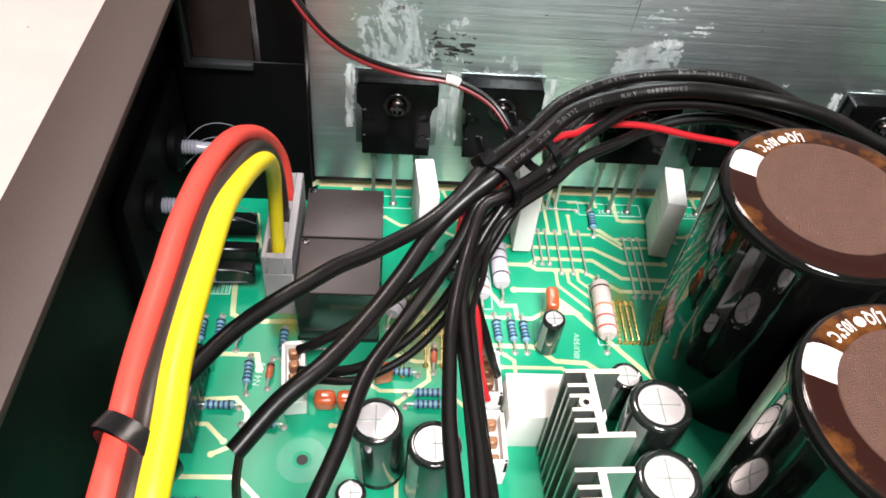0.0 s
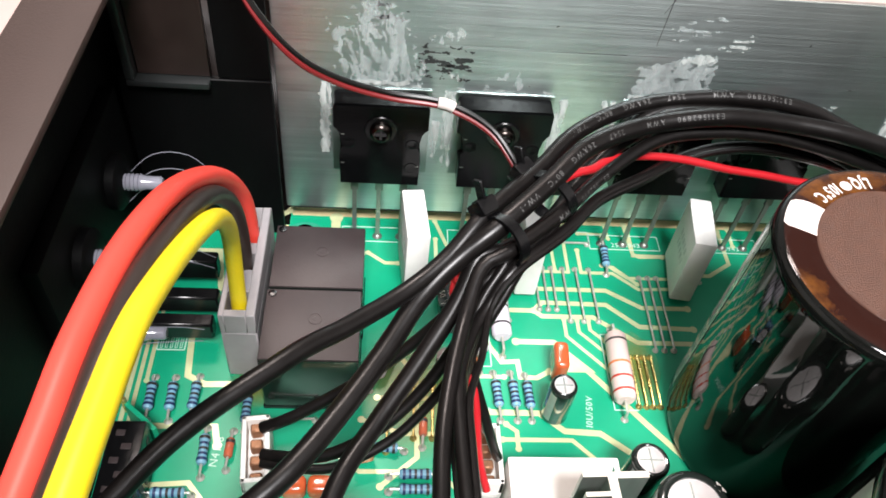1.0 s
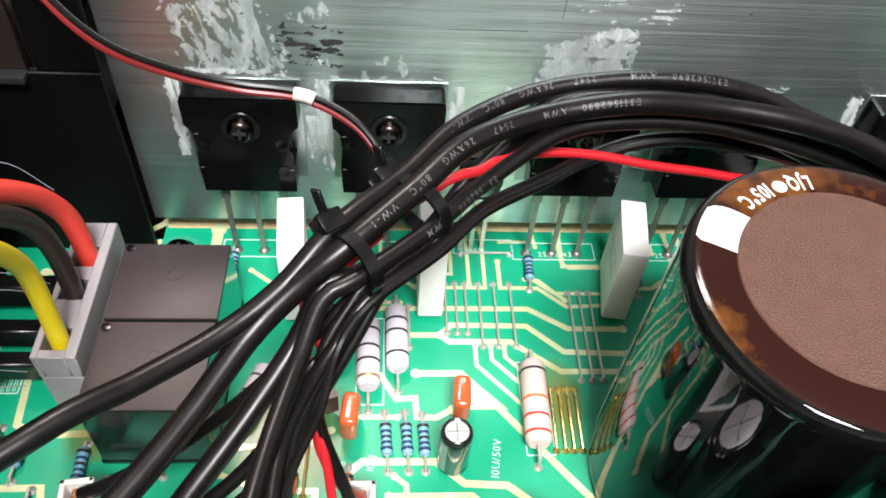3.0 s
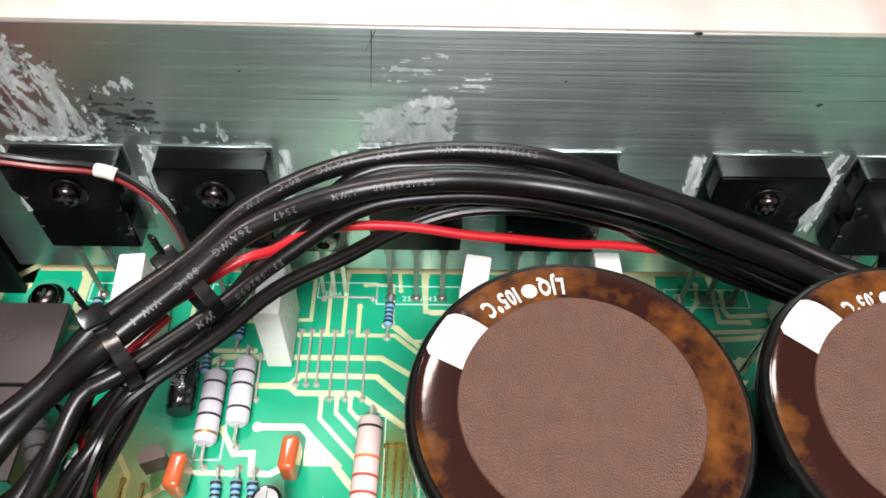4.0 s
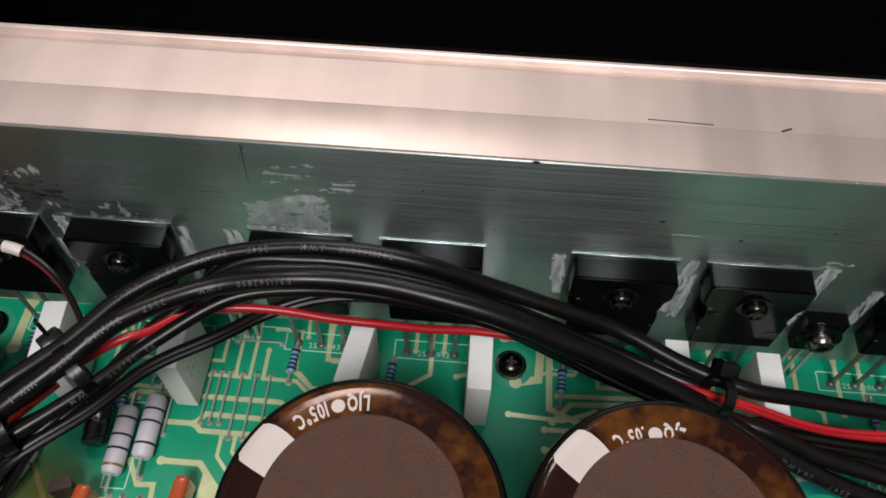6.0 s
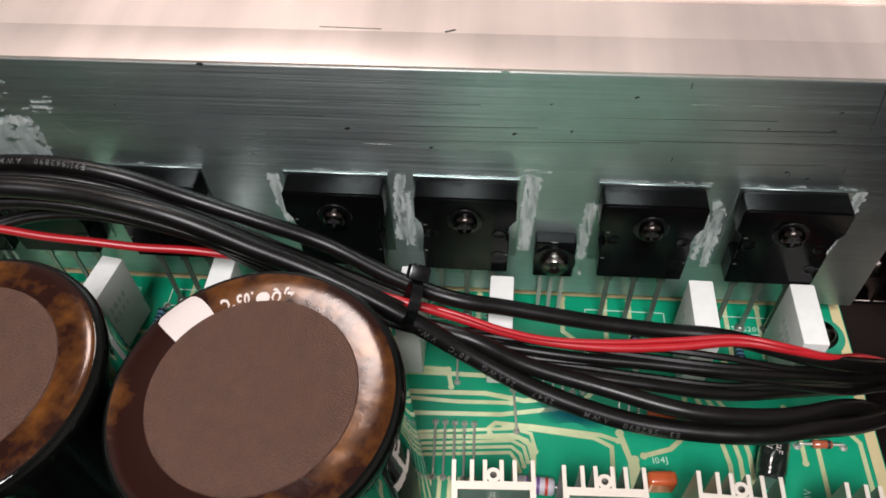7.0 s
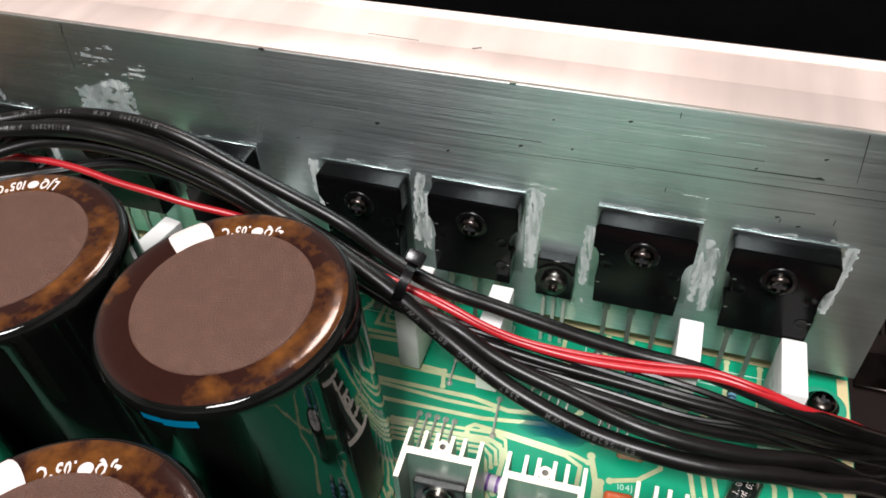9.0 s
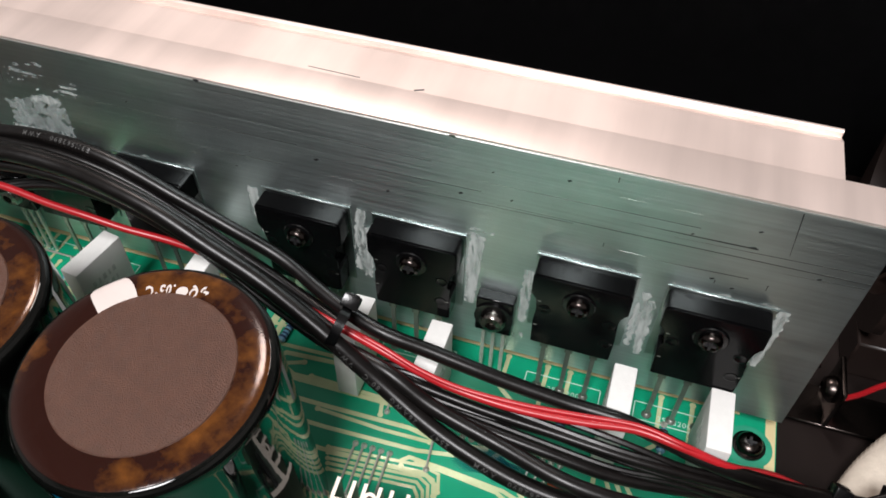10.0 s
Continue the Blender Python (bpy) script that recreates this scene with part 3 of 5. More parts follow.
def inside(poly, x, z):
    odd = False
    for (xa, za), (xb, zb) in zip(poly, poly[1:] + poly[:1]):
        if (za > z) != (zb > z) and x < xa + (xb - xa) * (z - za) / (zb - za):
            odd = not odd
    return odd


def stroked(poly, seed, mat=WISP, ragged=1.0, hole=-0.28, sx=0.7, sz=0.24, cell=0.28, proud=0.1, label="thin film of wiped white paste"):
    """A film of paste inside an outline on the front face, with torn edges and gaps along the strokes."""
    bm = bmesh.new()
    vs = {}
    x0, x1 = min(p[0] for p in poly) - 2, max(p[0] for p in poly) + 2
    z0, z1 = min(p[1] for p in poly) - 2, max(p[1] for p in poly) + 2
    for i in range(int((x1 - x0) / cell)):
        for j in range(int((z1 - z0) / cell)):
            x, z = x0 + i * cell, z0 + j * cell
            dx = ragged * noise.fractal(Vector((x * 0.5, z * 0.9, seed)), 0.9, 2.1, 4)
            dz = ragged * noise.fractal(Vector((x * 0.9, z * 0.5, seed + 9.3)), 0.9, 2.1, 4)
            if inside(poly, x + dx, z + dz) and noise.fractal(Vector((x * sx + 0.12 * z, z * sz, seed + 4.7)), 0.8, 2.2, 5) > hole:
                q = []
                for a, b in ((i, j), (i + 1, j), (i + 1, j + 1), (i, j + 1)):
                    if (a, b) not in vs:
                        vs[a, b] = bm.verts.new((x0 + a * cell, -proud, z0 + b * cell))
                    q.append(vs[a, b])
                bm.faces.new(q)
    sink_part("paste_film", bm, mat, label)


stroked([(-9.5, 43), (-9.2, 50), (-11.2, 57), (-7.5, 54.6), (-5.5, 56.6), (-3, 61), (-0.5, 58), (2.8, 58.4), (5.6, 54.2), (5.2, 51), (8.4, 49), (7.6, 43)], 3.1, ragged=1.6, hole=-0.14)
stroked([(-6, 56), (-5, 62), (-1, 63.5), (1.4, 60), (0, 57)], 5.2, ragged=2.2, hole=-0.06, sx=0.5, sz=0.5)
stroked([(9.6, 53), (10.4, 55.2), (13, 55.4), (15.2, 56.6), (15.4, 54.6), (13, 53.4)], 8.4, ragged=1.3, hole=-0.1)
stroked([(13.6, 54.4), (14.4, 56.4), (15.4, 56.2), (15.0, 54.2)], 2.2, PASTE, 0.8, -0.2, proud=0.16, label="small dab of white paste")
stroked([(51.2, 43), (51.2, 49.4), (54, 50.4), (58, 52), (62, 53.2), (66.4, 52.6), (66.6, 43)], 6.3, ragged=0.8, hole=-0.4, sx=0.35, sz=0.6)
stroked([(58, 51.4), (60, 53.4), (60.4, 55.8), (62, 54.6), (63.2, 56.4), (64.6, 55.2), (66.4, 55.6), (65.6, 53.2), (66.4, 50)], 9.6, PASTE, 1.3, -0.02, 0.5, 0.5, 0.22, 0.14, "thick dabs of white paste")
stroked([(67.4, 54.2), (67.8, 57.8), (72.6, 58.4), (71.6, 55)], 12.2, PASTE, 0.9, 0.1, 0.12, 1.5, 0.22, 0.12, "fine white strokes of paste")
stroked([(54, 58), (63, 62), (66, 60), (58, 56)], 13.3, WISP, 1.6, 0.22, 0.2, 1.2)
stroked([(21, 43), (21.6, 45), (25, 46.4), (27, 47.4), (28.6, 44.6), (29, 43)], 15.1, WISP, 1.6, -0.05)
stroked([(13.6, 44), (13.2, 46), (14.6, 45.8), (15.4, 44.2)], 16.4, PASTE, 0.7, -0.1, label="small dab of white paste")
stroked([(-9.2, 42.4), (-9.0, 43.5), (5.4, 43.4), (5.4, 42.4)], 18.1, PASTE, 0.4, -0.5, proud=0.3, label="ridge of white paste above the transistor")
stroked([(50.4, 42.4), (50.6, 43.2), (66, 43.1), (66, 42.4)], 19.1, PASTE, 0.3, -0.5, proud=0.3, label="ridge of white paste above the transistor")
for k, (xa, xb, za, zb, lean) in enumerate(((-12.8, -10.7, 24, 42.6, 0.3), (10.7, 12.2, 24, 34, 0), (13.2, 15.4, 21, 42, -0.5), (35.8, 38, 22, 41, 0.6), (46.6, 49.6, 28, 41.4, -1), (109.6, 111.8, 27, 41, -1.2), (132.4, 134.6, 23, 42, 1.2), (134.4, 136.8, 21, 37, -0.6), (157.6, 160.4, 21, 42.6, 1.0), (169.8, 172, 19, 36, 0.6), (192.8, 194.6, 20, 38, 0.8), (195.2, 197.4, 18, 36, -0.6), (217.6, 219.8, 24, 42, 0.8))):
    low = 0.35
    stroked([(xa + low, za), (xa - 0.2 + lean * 0.4, (za + zb) / 2), (xa + lean, zb), (xb + lean, zb), (xb + lean * 0.3, (za + zb) / 2), (xb - low, za)], 31.0 + k, PASTE, 0.55, -0.5, 0.9, 0.1, 0.16, 0.35, "dried white thermal paste squeezed out beside the transistor")
for k, tx in enumerate((0.0, 25.4, 60.3, 85.7, 122.1, 147.4, 182.5, 208.1)):
    stroked([(tx - 10.4, 42.2), (tx - 10.4, 42.6), (tx + 10.4, 42.6), (tx + 10.4, 42.2)], 51.0 + k, PASTE, 0.35, 0.16, 0.4, 0.8, 0.2, 0.2, "thin line of white paste")
stroked([(157.4, 41.6), (158.6, 44.4), (163.4, 44.6), (161.4, 42)], 71.0, PASTE, 0.8, 0.02, 0.3, 1.3, 0.2, 0.12, "fine white strokes of paste")
for a_, b_ in ((166.6, 12.6), (168.4, 13.2)):
    stroked([(a_, b_), (a_ + 0.6, b_ + 1.6), (a_ + 3.6, b_ + 1.4), (a_ + 3.4, b_)], a_, PASTE, 0.8, 0.0, label="small dab of white paste")


SCRATCH = material("scratch_in_metal", (0.06, 0.065, 0.065), 0.5, metal=0.6, vary=0.2, scale=900)
BRIGHT = material("fresh_metal_nick", (0.85, 0.86, 0.85), 0.3, metal=1.0, vary=0.1, scale=900)
for k, (xa, xb, za, zb) in enumerate(((7.4, 17.6, 44.4, 52.6), (8.6, 14, 46, 50), (-2, 3.4, 57, 61))):
    stroked([(xa, za), (xa, zb), (xb, zb - 1), (xb, za + 0.6)], 81.0 + k, SCRATCH, 1.6, 0.2, 0.3, 1.1, 0.2, 0.06, "dark scuffs on the metal")
random.seed(11)
for sx, sz in ((209.6, 60), (209.5, 56), (209, 44.6), (199, 56), (156, 53), (162, 60), (166, 54), (107, 46), (126, 53), (205, 46), (111, 51), (97, 47), (33, 58), (84, 57), (141, 49), (176, 62), (222, 52)):
    w, h = random.uniform(0.25, 0.7), random.uniform(0.12, 0.4)
    sink_part("nick", prism(bmesh.new(), [(sx - w, sz), (sx - 0.2, sz - h), (sx + w, sz + 0.1), (sx + 0.1, sz + h)], 0.0, 0.04, FACE), SCRATCH)
for (xa, za), (xb, zb), w in (((214.6, 66), (215.6, 56), 0.1), ((53.8, 66), (53.2, 55), 0.09), ((54.4, 66), (52.6, 62), 0.07)):
    sink_part("scratch", prism(bmesh.new(), [(xa - w, za), (xb - w * 0.4, zb), (xb + w * 0.4, zb), (xa + w, za)] if abs(xa - xb) < 4 else [(xa, za - w), (xb, zb - w * 0.3), (xb, zb + w * 0.3), (xa, za + w)], 0.0, 0.03, FACE), SCRATCH)
for xa, za, xb, zb, w in ((150, 51.8, 230, 53.4, 0.1), (188, 55.4, 210.4, 55.8, 0.16), (196, 54.3, 229.6, 55.6, 0.09), (192, 47.2, 211, 48.1, 0.09), (140, 50.6, 178, 51.9, 0.07), (118, 53.6, 160, 54.6, 0.07), (160, 57.2, 200, 57.8, 0.06), (76, 55, 122, 55.8, 0.06), (96, 49.2, 118, 49.6, 0.07), (216, 51.4, 229.4, 52.2, 0.07), (20, 52.2, 48, 52.5, 0.06), (100, 58.6, 150, 59.4, 0.05)):
    sink_part("scratch", prism(bmesh.new(), [(xa, za), ((xa + xb) / 2, (za + zb) / 2 - w), (xb, zb - w), (xb, zb + w), ((xa + xb) / 2, (za + zb) / 2 + w * 0.4)], 0.0, 0.02, FACE), SCRATCH)
for xa, za in ((197, 60.9), (187.5, 60.8), (190, 47.6), (131, 49.4)):
    sink_part("scratch", prism(bmesh.new(), [(xa - 2.4, za - 0.06), (xa + 2.6, za), (xa + 2.6, za + 0.08), (xa - 2.4, za + 0.06)], 0.0, 0.02, FACE), BRIGHT)
for xa, za, h in ((184.3, 64.7, 1.2), (184.3, 48.1, 1.0), (205.6, 45.3, 1.0), (214.6, 46.8, 1.4)):
    sink_part("scratch", prism(bmesh.new(), [(xa - 0.07, za - h / 2), (xa + 0.07, za - h / 2), (xa + 0.12, za + h / 2), (xa - 0.05, za + h / 2)], 0.0, 0.02, FACE), SCRATCH)
for sx in (102.4, 154.0):
    sink_part("edge_ding", prism(bmesh.new(), [(sx - 0.8, 66.4), (sx + 0.2, 66.1), (sx + 0.7, 66.5), (sx + 0.2, 66.8), (sx - 0.5, 66.7)], 0.0, 0.05, FACE), BRIGHT if sx > 150 else SCRATCH)
for (xa, ya), (xb, yb), w, z in (((121, 10.9), (132, 10.6), 0.2, 66.8), ((143.2, 10.1), (145, 10.9), 0.4, 66.8)):
    sink_part("scratch", ribbon(bmesh.new(), [(xa, ya), (xb, yb)], w, z, 0.03), SCRATCH)


# ---- power transistors ----
def screw_head(bm, r, h, m, cross=True):
    lathe(bm, [(0, 0), (r, 0), (r, h * 0.45), (r * 0.8, h * 0.85), (r * 0.42, h), (r * 0.4, h * 0.35), (0, h * 0.3)], 20, m)
    return bm


LEG = material("dull_tinned_leg", (0.3, 0.31, 0.28), 0.4, metal=0.8, vary=0.15, scale=900)


def power_transistor():
    t = thing("power_transistor", 0, 0, 0, "black power transistor screwed to the heat sink", "transistor", "power transistors on the heat sink")
    part("insulating_pad", box(bmesh.new(), -10.2, 10.2, -0.25, -0.02, 19.2, 41.7, 0.05, 1), MICA, t, "thin grey insulating pad")
    out = [(-8.4, 19.4), (8.4, 19.4)]
    side = [(8.6, 26.2), (8.0, 26.6), (8.0, 29.4), (8.2, 29.7), (8.2, 33.9), (8.6, 34.4), (9.4, 34.6), (9.75, 35.0), (9.75, 40.1), (9.5, 40.7), (8.9, 41.0)]
    out += side + [(-x, z) for x, z in side[::-1]]
    bm = prism(bmesh.new(), out, 0.3, 5.1, FACE)
    bmesh.ops.bevel(bm, geom=[e for e in bm.edges if all(abs(v.co.y + 5.1) < 1e-4 for v in e.verts)], offset=0.35, segments=2, affect="EDGES")
    part("body", bm, EPOXY, t)
    for dx, dz in ((6.6, 31.2), (6.6, 24.8), (-6.6, 31.2)):
        part("mould_mark", lathe(bmesh.new(), [(0, 5.105), (0.9, 5.11), (1.1, 5.17), (1.35, 5.17), (1.45, 5.1)], 16, FACE @ Matrix.Translation((dx, dz, 0))), EPOXY, t, "round moulded dimple")
    for dx, dz in ((-7.8, 33.4), (-7.9, 25.6), (7.9, 25.2)):
        part("flash_mark", box(bmesh.new(), dx - 0.35, dx + 0.35, -5.17, -5.05, dz - 0.1, dz + 0.1), LEG, t, "tiny pale moulding mark")
    part("washer", lathe(bmesh.new(), [(1.5, 5.0), (3.3, 5.0), (3.4, 5.3), (3.2, 5.5), (1.5, 5.6)], 28, FACE @ Matrix.Translation((0, 35.0, 0))), DARK, t)
    s = part("screw", lathe(bmesh.new(), [(0, 0.5), (0.8, 0.5), (1.15, 1.5), (1.5, 1.62), (1.95, 1.4), (2.25, 0.9), (2.35, 0.3), (2.35, 0)], 28, FACE @ Matrix.Translation((0, 35.0, 5.5))), STEEL, t, "dark nickel round-headed cross screw")
    bm = bmesh.new()
    box(bm, -1.15, 1.15, -7.08, -5.9, 34.75, 35.25)
    box(bm, -0.25, 0.25, -7.09, -5.9, 33.85, 36.15)
    part("cross_slot", bm, BAND_K, s)
    for dx in (-5.45, 0, 5.45):
        bm = bmesh.new()
        box(bm, dx - 0.5, dx + 0.5, -2.9, -2.4, -1.0, 19.6)
        box(bm, dx - 0.85, dx + 0.85, -2.93, -2.35, 15.6, 19.6)
        lathe(bm, [(1.2, 0.06), (0.9, 0.6), (0.5, 0.9)], 10, Matrix.Translation((dx, -2.6, 0)))
        part("leg", bm, LEG, t, "dull tinned metal leg")
    return t


first = power_transistor()
first.matrix_basis = at_mm(0, 0, 0)
for tx in (25.4, 60.3, 85.7, 122.1, 147.4, 182.5, 208.1):
    copy_thing(first, at_mm(tx, 0, 0))


def small_transistor():
    t = thing("driver_transistor", 0, 0, 0, "small black transistor held by a large screw and washer", "transistor", "driver transistors on the heat sink")
    part("body", box(bmesh.new(), -4.1, 4.1, -3.2, -0.05, 16.2, 27.2, 0.3, 1), EPOXY, t)
    part("washer", lathe(bmesh.new(), [(1.5, 3.1), (4.3, 3.1), (4.3, 3.7), (1.5, 3.8)], 26, FACE @ Matrix.Translation((0, 21.8, 0))), DARK, t)
    part("screw", screw_head(bmesh.new(), 2.9, 2.2, FACE @ Matrix.Translation((0, 21.8, 3.7))), NICKEL, t)
    for dx in (-2.3, 0, 2.3):
        part("leg", box(bmesh.new(), dx - 0.4, dx + 0.4, -1.9, -1.4, -1.0, 16.3), TIN, t)
    return t


first = small_transistor()
first.matrix_basis = at_mm(165.4, 0, 0)
copy_thing(first, at_mm(43.0, 0, 0))


# ---- cement resistors ----
def cement_resistor():
    t = thing("cement_resistor", 0, 0, 0, "white ceramic block resistor standing on the board", "resistor", "white block resistors")
    part("block", box(bmesh.new(), -2.45, 2.45, -7.1, 7.1, 1.2, 20.4, 0.45, 2), CERAMIC, t)
    bm = bmesh.new()
    for sgn in (-1, 1):
        for j, (za, row) in enumerate(((13.2, (0.9, 0.7, 1.0, 0.6, 0.9)), (10.2, (0.6, 1.0, 0.8, 1.0, 0.5)))):
            y0 = -4.2
            for w in row:
                box(bm, sgn * 2.47 - 0.03, sgn * 2.47 + 0.03, y0, y0 + w, za, za + 1.7)
                y0 += w + 0.75
    part("rating_print", bm, FAINT, t, "faint grey printed rating")
    for dy in (-5, 5):
        part("leg", rod(bmesh.new(), (0, dy, -1.2), (0, dy, 1.6), 0.4, 8), TIN, t)
    return t


first = cement_resistor()
first.matrix_basis = at_mm(8.0, -14.2, 0, 5)
for rx, ry in ((33.8, -13.2), (71.2, -13.6), (96.6, -12.6), (136.6, -12.4), (155.0, -13.8), (194.8, -12.6), (214.6, -12.4)):
    copy_thing(first, at_mm(rx, ry, 0, -9 if 60 < rx < 80 else 0))


# ---- large electrolytic capacitors ----
def sector(bm, r0, z0, r1, z1, a0, a1, n=10, lift=0.06):
    ring = [[], []]
    for k in range(n + 1):
        a = radians(a0 + (a1 - a0) * k / n)
        for row, (r, z) in zip(ring, ((r0 + lift, z0), (r1 + lift, z1))):
            row.append(bm.verts.new((r * math.cos(a), r * math.sin(a), z + lift)))
    for k in range(n):
        bm.faces.new((ring[0][k], ring[0][k + 1], ring[1][k + 1], ring[1][k]))
    return bm


CAP_R = 20.4
RIM = [(14.0, 56.2), (14.5, 56.22), (15.6, 56.25), (17.0, 56.28), (18.2, 56.22), (18.9, 56.1), (19.35, 55.9)]


def rim_height(r):
    return float(np.interp(r, [p[0] for p in RIM], [p[1] for p in RIM]))


def big_capacitor(x, y, turn, lean_y, lean_x, text_r):
    """A capacitor whose top leans by two angles; text_r is the radius on which the rim's print stands."""
    t = thing("filter_capacitor", 0, 0, 0, "large black sleeved electrolytic capacitor with brown top rim", "capacitor", "large filter capacitors")
    t.matrix_basis = Matrix.Translation((x * MM, y * MM, 0)) @ Matrix.Rotation(radians(lean_y), 4, "X") @ Matrix.Rotation(radians(lean_x), 4, "Y") @ Matrix.Rotation(radians(turn), 4, "Z")
    part("sleeve", lathe(bmesh.new(), [(0, 0.3), (19.0, 0.3), (20.1, 0.9), (CAP_R, 1.8), (20.3, 3.2), (CAP_R, 5), (CAP_R, 53.2), (20.45, 53.9), (20.4, 54.5), (20.2, 55.1), (19.85, 55.6), (19.4, 55.95), (19.2, 55.98), (19.15, 55.9)], 96), SLEEVE, t, "glossy black plastic sleeve")
    part("rim", lathe(bmesh.new(), RIM[::-1], 96), RING, t, "glossy brown top rim, mottled with painted amber and dark reflections")
    part("top_disc", lathe(bmesh.new(), [(14.3, 55.6), (14.42, 56.1), (14.2, 56.4), (13.4, 56.46), (8, 56.52), (0, 56.56)], 80), DISC, t, "matt brown embossed top")
    bm = bmesh.new()
    rows = []
    for r, a0, a1 in ((14.3, 137, 163), (15.6, 137.6, 162.2), (16.8, 138.4, 161.6), (17.8, 139.4, 161), (18.7, 140.8, 160.4), (19.3, 142.6, 158)):
        rows.append([bm.verts.new((r * math.cos(radians(g)), r * math.sin(radians(g)), rim_height(r) + 0.09)) for g in np.linspace(a0, a1, 7)])
    for p, q in zip(rows, rows[1:]):
        for k in range(6):
            bm.faces.new((p[k], p[k + 1], q[k + 1], q[k]))
    part("white_patch", bm, WHITE, t, "white polarity patch")
    bm = bmesh.new()
    sector(bm, CAP_R, 5.5, CAP_R, 53.0, 143, 160)
    part("side_stripe", bm, GREYPRINT, t, "pale polarity stripe down the side")
    bm = bmesh.new()

    def on_rim(u, v):
        r = text_r - v
        a = radians(92) + u * 0.6 / 16.2
        return Vector((r * math.cos(a), r * math.sin(a), rim_height(max(14.0, r)) + (0.09 if r > 14.2 else -0.5)))

    end = letters(bm, "LJQ", 3.2, on_rim, 0.0, 0.035)
    lathe(bm, [(0, 0), (1.0, 0), (1.0, 0.03), (0, 0.03)], 18, Matrix.Translation(on_rim(end + 1.9, 1.15)))
    letters(bm, "105°C", 3.2, lambda u, v: on_rim(u + end + 4.0, v), 0.0, 0.03)
    part("rim_print", bm, WHITE, t, "white printed rating")
    return t


big_capacitor(80.4, -52.9, 0, 2.5, 0, 17.1)
inked = big_capacitor(124.2, -52.5, -12, 2.9, -1.8, 15.9)
big_capacitor(78.6, -99.6, 2, 1.0, 0, 17.6)
big_capacitor(124.5, -100.2, -4, 1.0, 0, 15.9)
bm = bmesh.new()
sector(bm, CAP_R, 52.4, CAP_R, 54.0, 284, 299, 8, 0.08)
sector(bm, CAP_R, 52.9, CAP_R, 54.2, 275, 284, 6, 0.08)
part("ink_mark", bm, material("blue_ink_mark", (0.0, 0.16, 0.3), 0.25), inked, "smear of bright blue ink under the rim")


# ---- relays and terminal block ----
def relay():
    t = thing("relay", 0, 0, 0, "black plastic box relay with a flat grey-sheened lid", "relay", "pair of relays")
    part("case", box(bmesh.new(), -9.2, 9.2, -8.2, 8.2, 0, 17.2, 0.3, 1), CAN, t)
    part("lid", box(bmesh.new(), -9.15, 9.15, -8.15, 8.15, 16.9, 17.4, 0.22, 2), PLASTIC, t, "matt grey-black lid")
    part("base", box(bmesh.new(), -9.35, 9.35, -8.35, 8.35, 0, 1.2, 0.2, 1), DARK, t)
    part("vent_pip", lathe(bmesh.new(), [(1.35, 17.36), (1.35, 17.5), (1.15, 17.5), (1.1, 17.41), (0.5, 17.41), (0.45, 17.46), (0, 17.46)], 20, Matrix.Translation((0.6, 1.2, 0))), PLASTIC, t)
    part("corner_pip", lathe(bmesh.new(), [(0.8, 17.36), (0.8, 17.6), (0.5, 17.66), (0, 17.66)], 14, Matrix.Translation((-8.0, 7.0, 0))), DARK, t)
    return t


first = relay()
first.matrix_basis = at_mm(-11.7, -24.6, 0)
copy_thing(first, at_mm(-11.9, -41.6, 0))

plug = thing("wire_connector", -25.6, -28, 0, "grey plastic three-way connector holding thick wires", "connector")
part("body", box(bmesh.new(), -3.4, 3.4, -14.2, 14.2, 0, 14.5, 0.3, 1), GREY, plug)
for x0, x1 in ((-3.4, -2.3), (1.6, 3.4)):
    part("side_wall", box(bmesh.new(), x0, x1, -14.2, 14.2, 14.4, 20.0, 0.2, 1), GREY, plug)
for y0, y1 in ((-14.2, -12.6), (-8.4, -2.8), (1.4, 4.2), (8.6, 14.2)):
    part("divider", box(bmesh.new(), -2.4, 1.7, y0, y1, 14.4, 19.9, 0.15, 1), GREY, plug)
for y0 in (-10.5, -0.7, 6.4):
    part("contact", box(bmesh.new(), -1.8, 1.2, y0 - 1.6, y0 + 1.6, 14.4, 16.0, 0.2, 1), DARK, plug)


def cable(name, pts, r, mat, label, category="cable", group="", seg=14, step=1.6, ends=None):
    ob = part(name, tube(bmesh.new(), pts, r, seg, step), mat)
    return tagged(ob, label, category, group)


LOOP = "thick wires looping out of the connector"
cable("power_wire", [(-25.7, -38.6, 15.9), (-25.4, -38.2, 27), (-25, -38.8, 36.5), (-24.2, -42.4, 44.4), (-23.5, -48, 52.2), (-22.9, -56, 59.8), (-23, -64, 65.2), (-23, -74, 71), (-22.7, -86, 77.2), (-22.4, -97, 80.2), (-22.2, -106, 82), (-22, -114, 82.8), (-21.6, -121, 82.4), (-22, -132, 79), (-24, -152, 62), (-25, -172, 26), (-26, -186, -11.5)], 1.5, YELLOW_PVC, "thick yellow silicone wire looping up from the grey connector", "wire", LOOP, 18)
cable("power_wire", [(-25.5, -21.4, 15.9), (-25.8, -21.4, 28), (-26.8, -25, 37), (-27.8, -32.5, 46), (-28.5, -42, 54), (-28.6, -52, 61), (-28.8, -62, 66.2), (-28.8, -73, 70.6), (-28.6, -86, 74), (-28.4, -95, 75), (-28.3, -104, 75.8), (-27.7, -112, 77.2), (-27, -120, 78), (-27.4, -132, 75), (-29, -152, 60), (-30, -172, 25), (-31, -186, -11.5)], 1.75, CORAL_PVC, "thick coral-red silicone wire looping up from the grey connector", "wire", LOOP, 18)
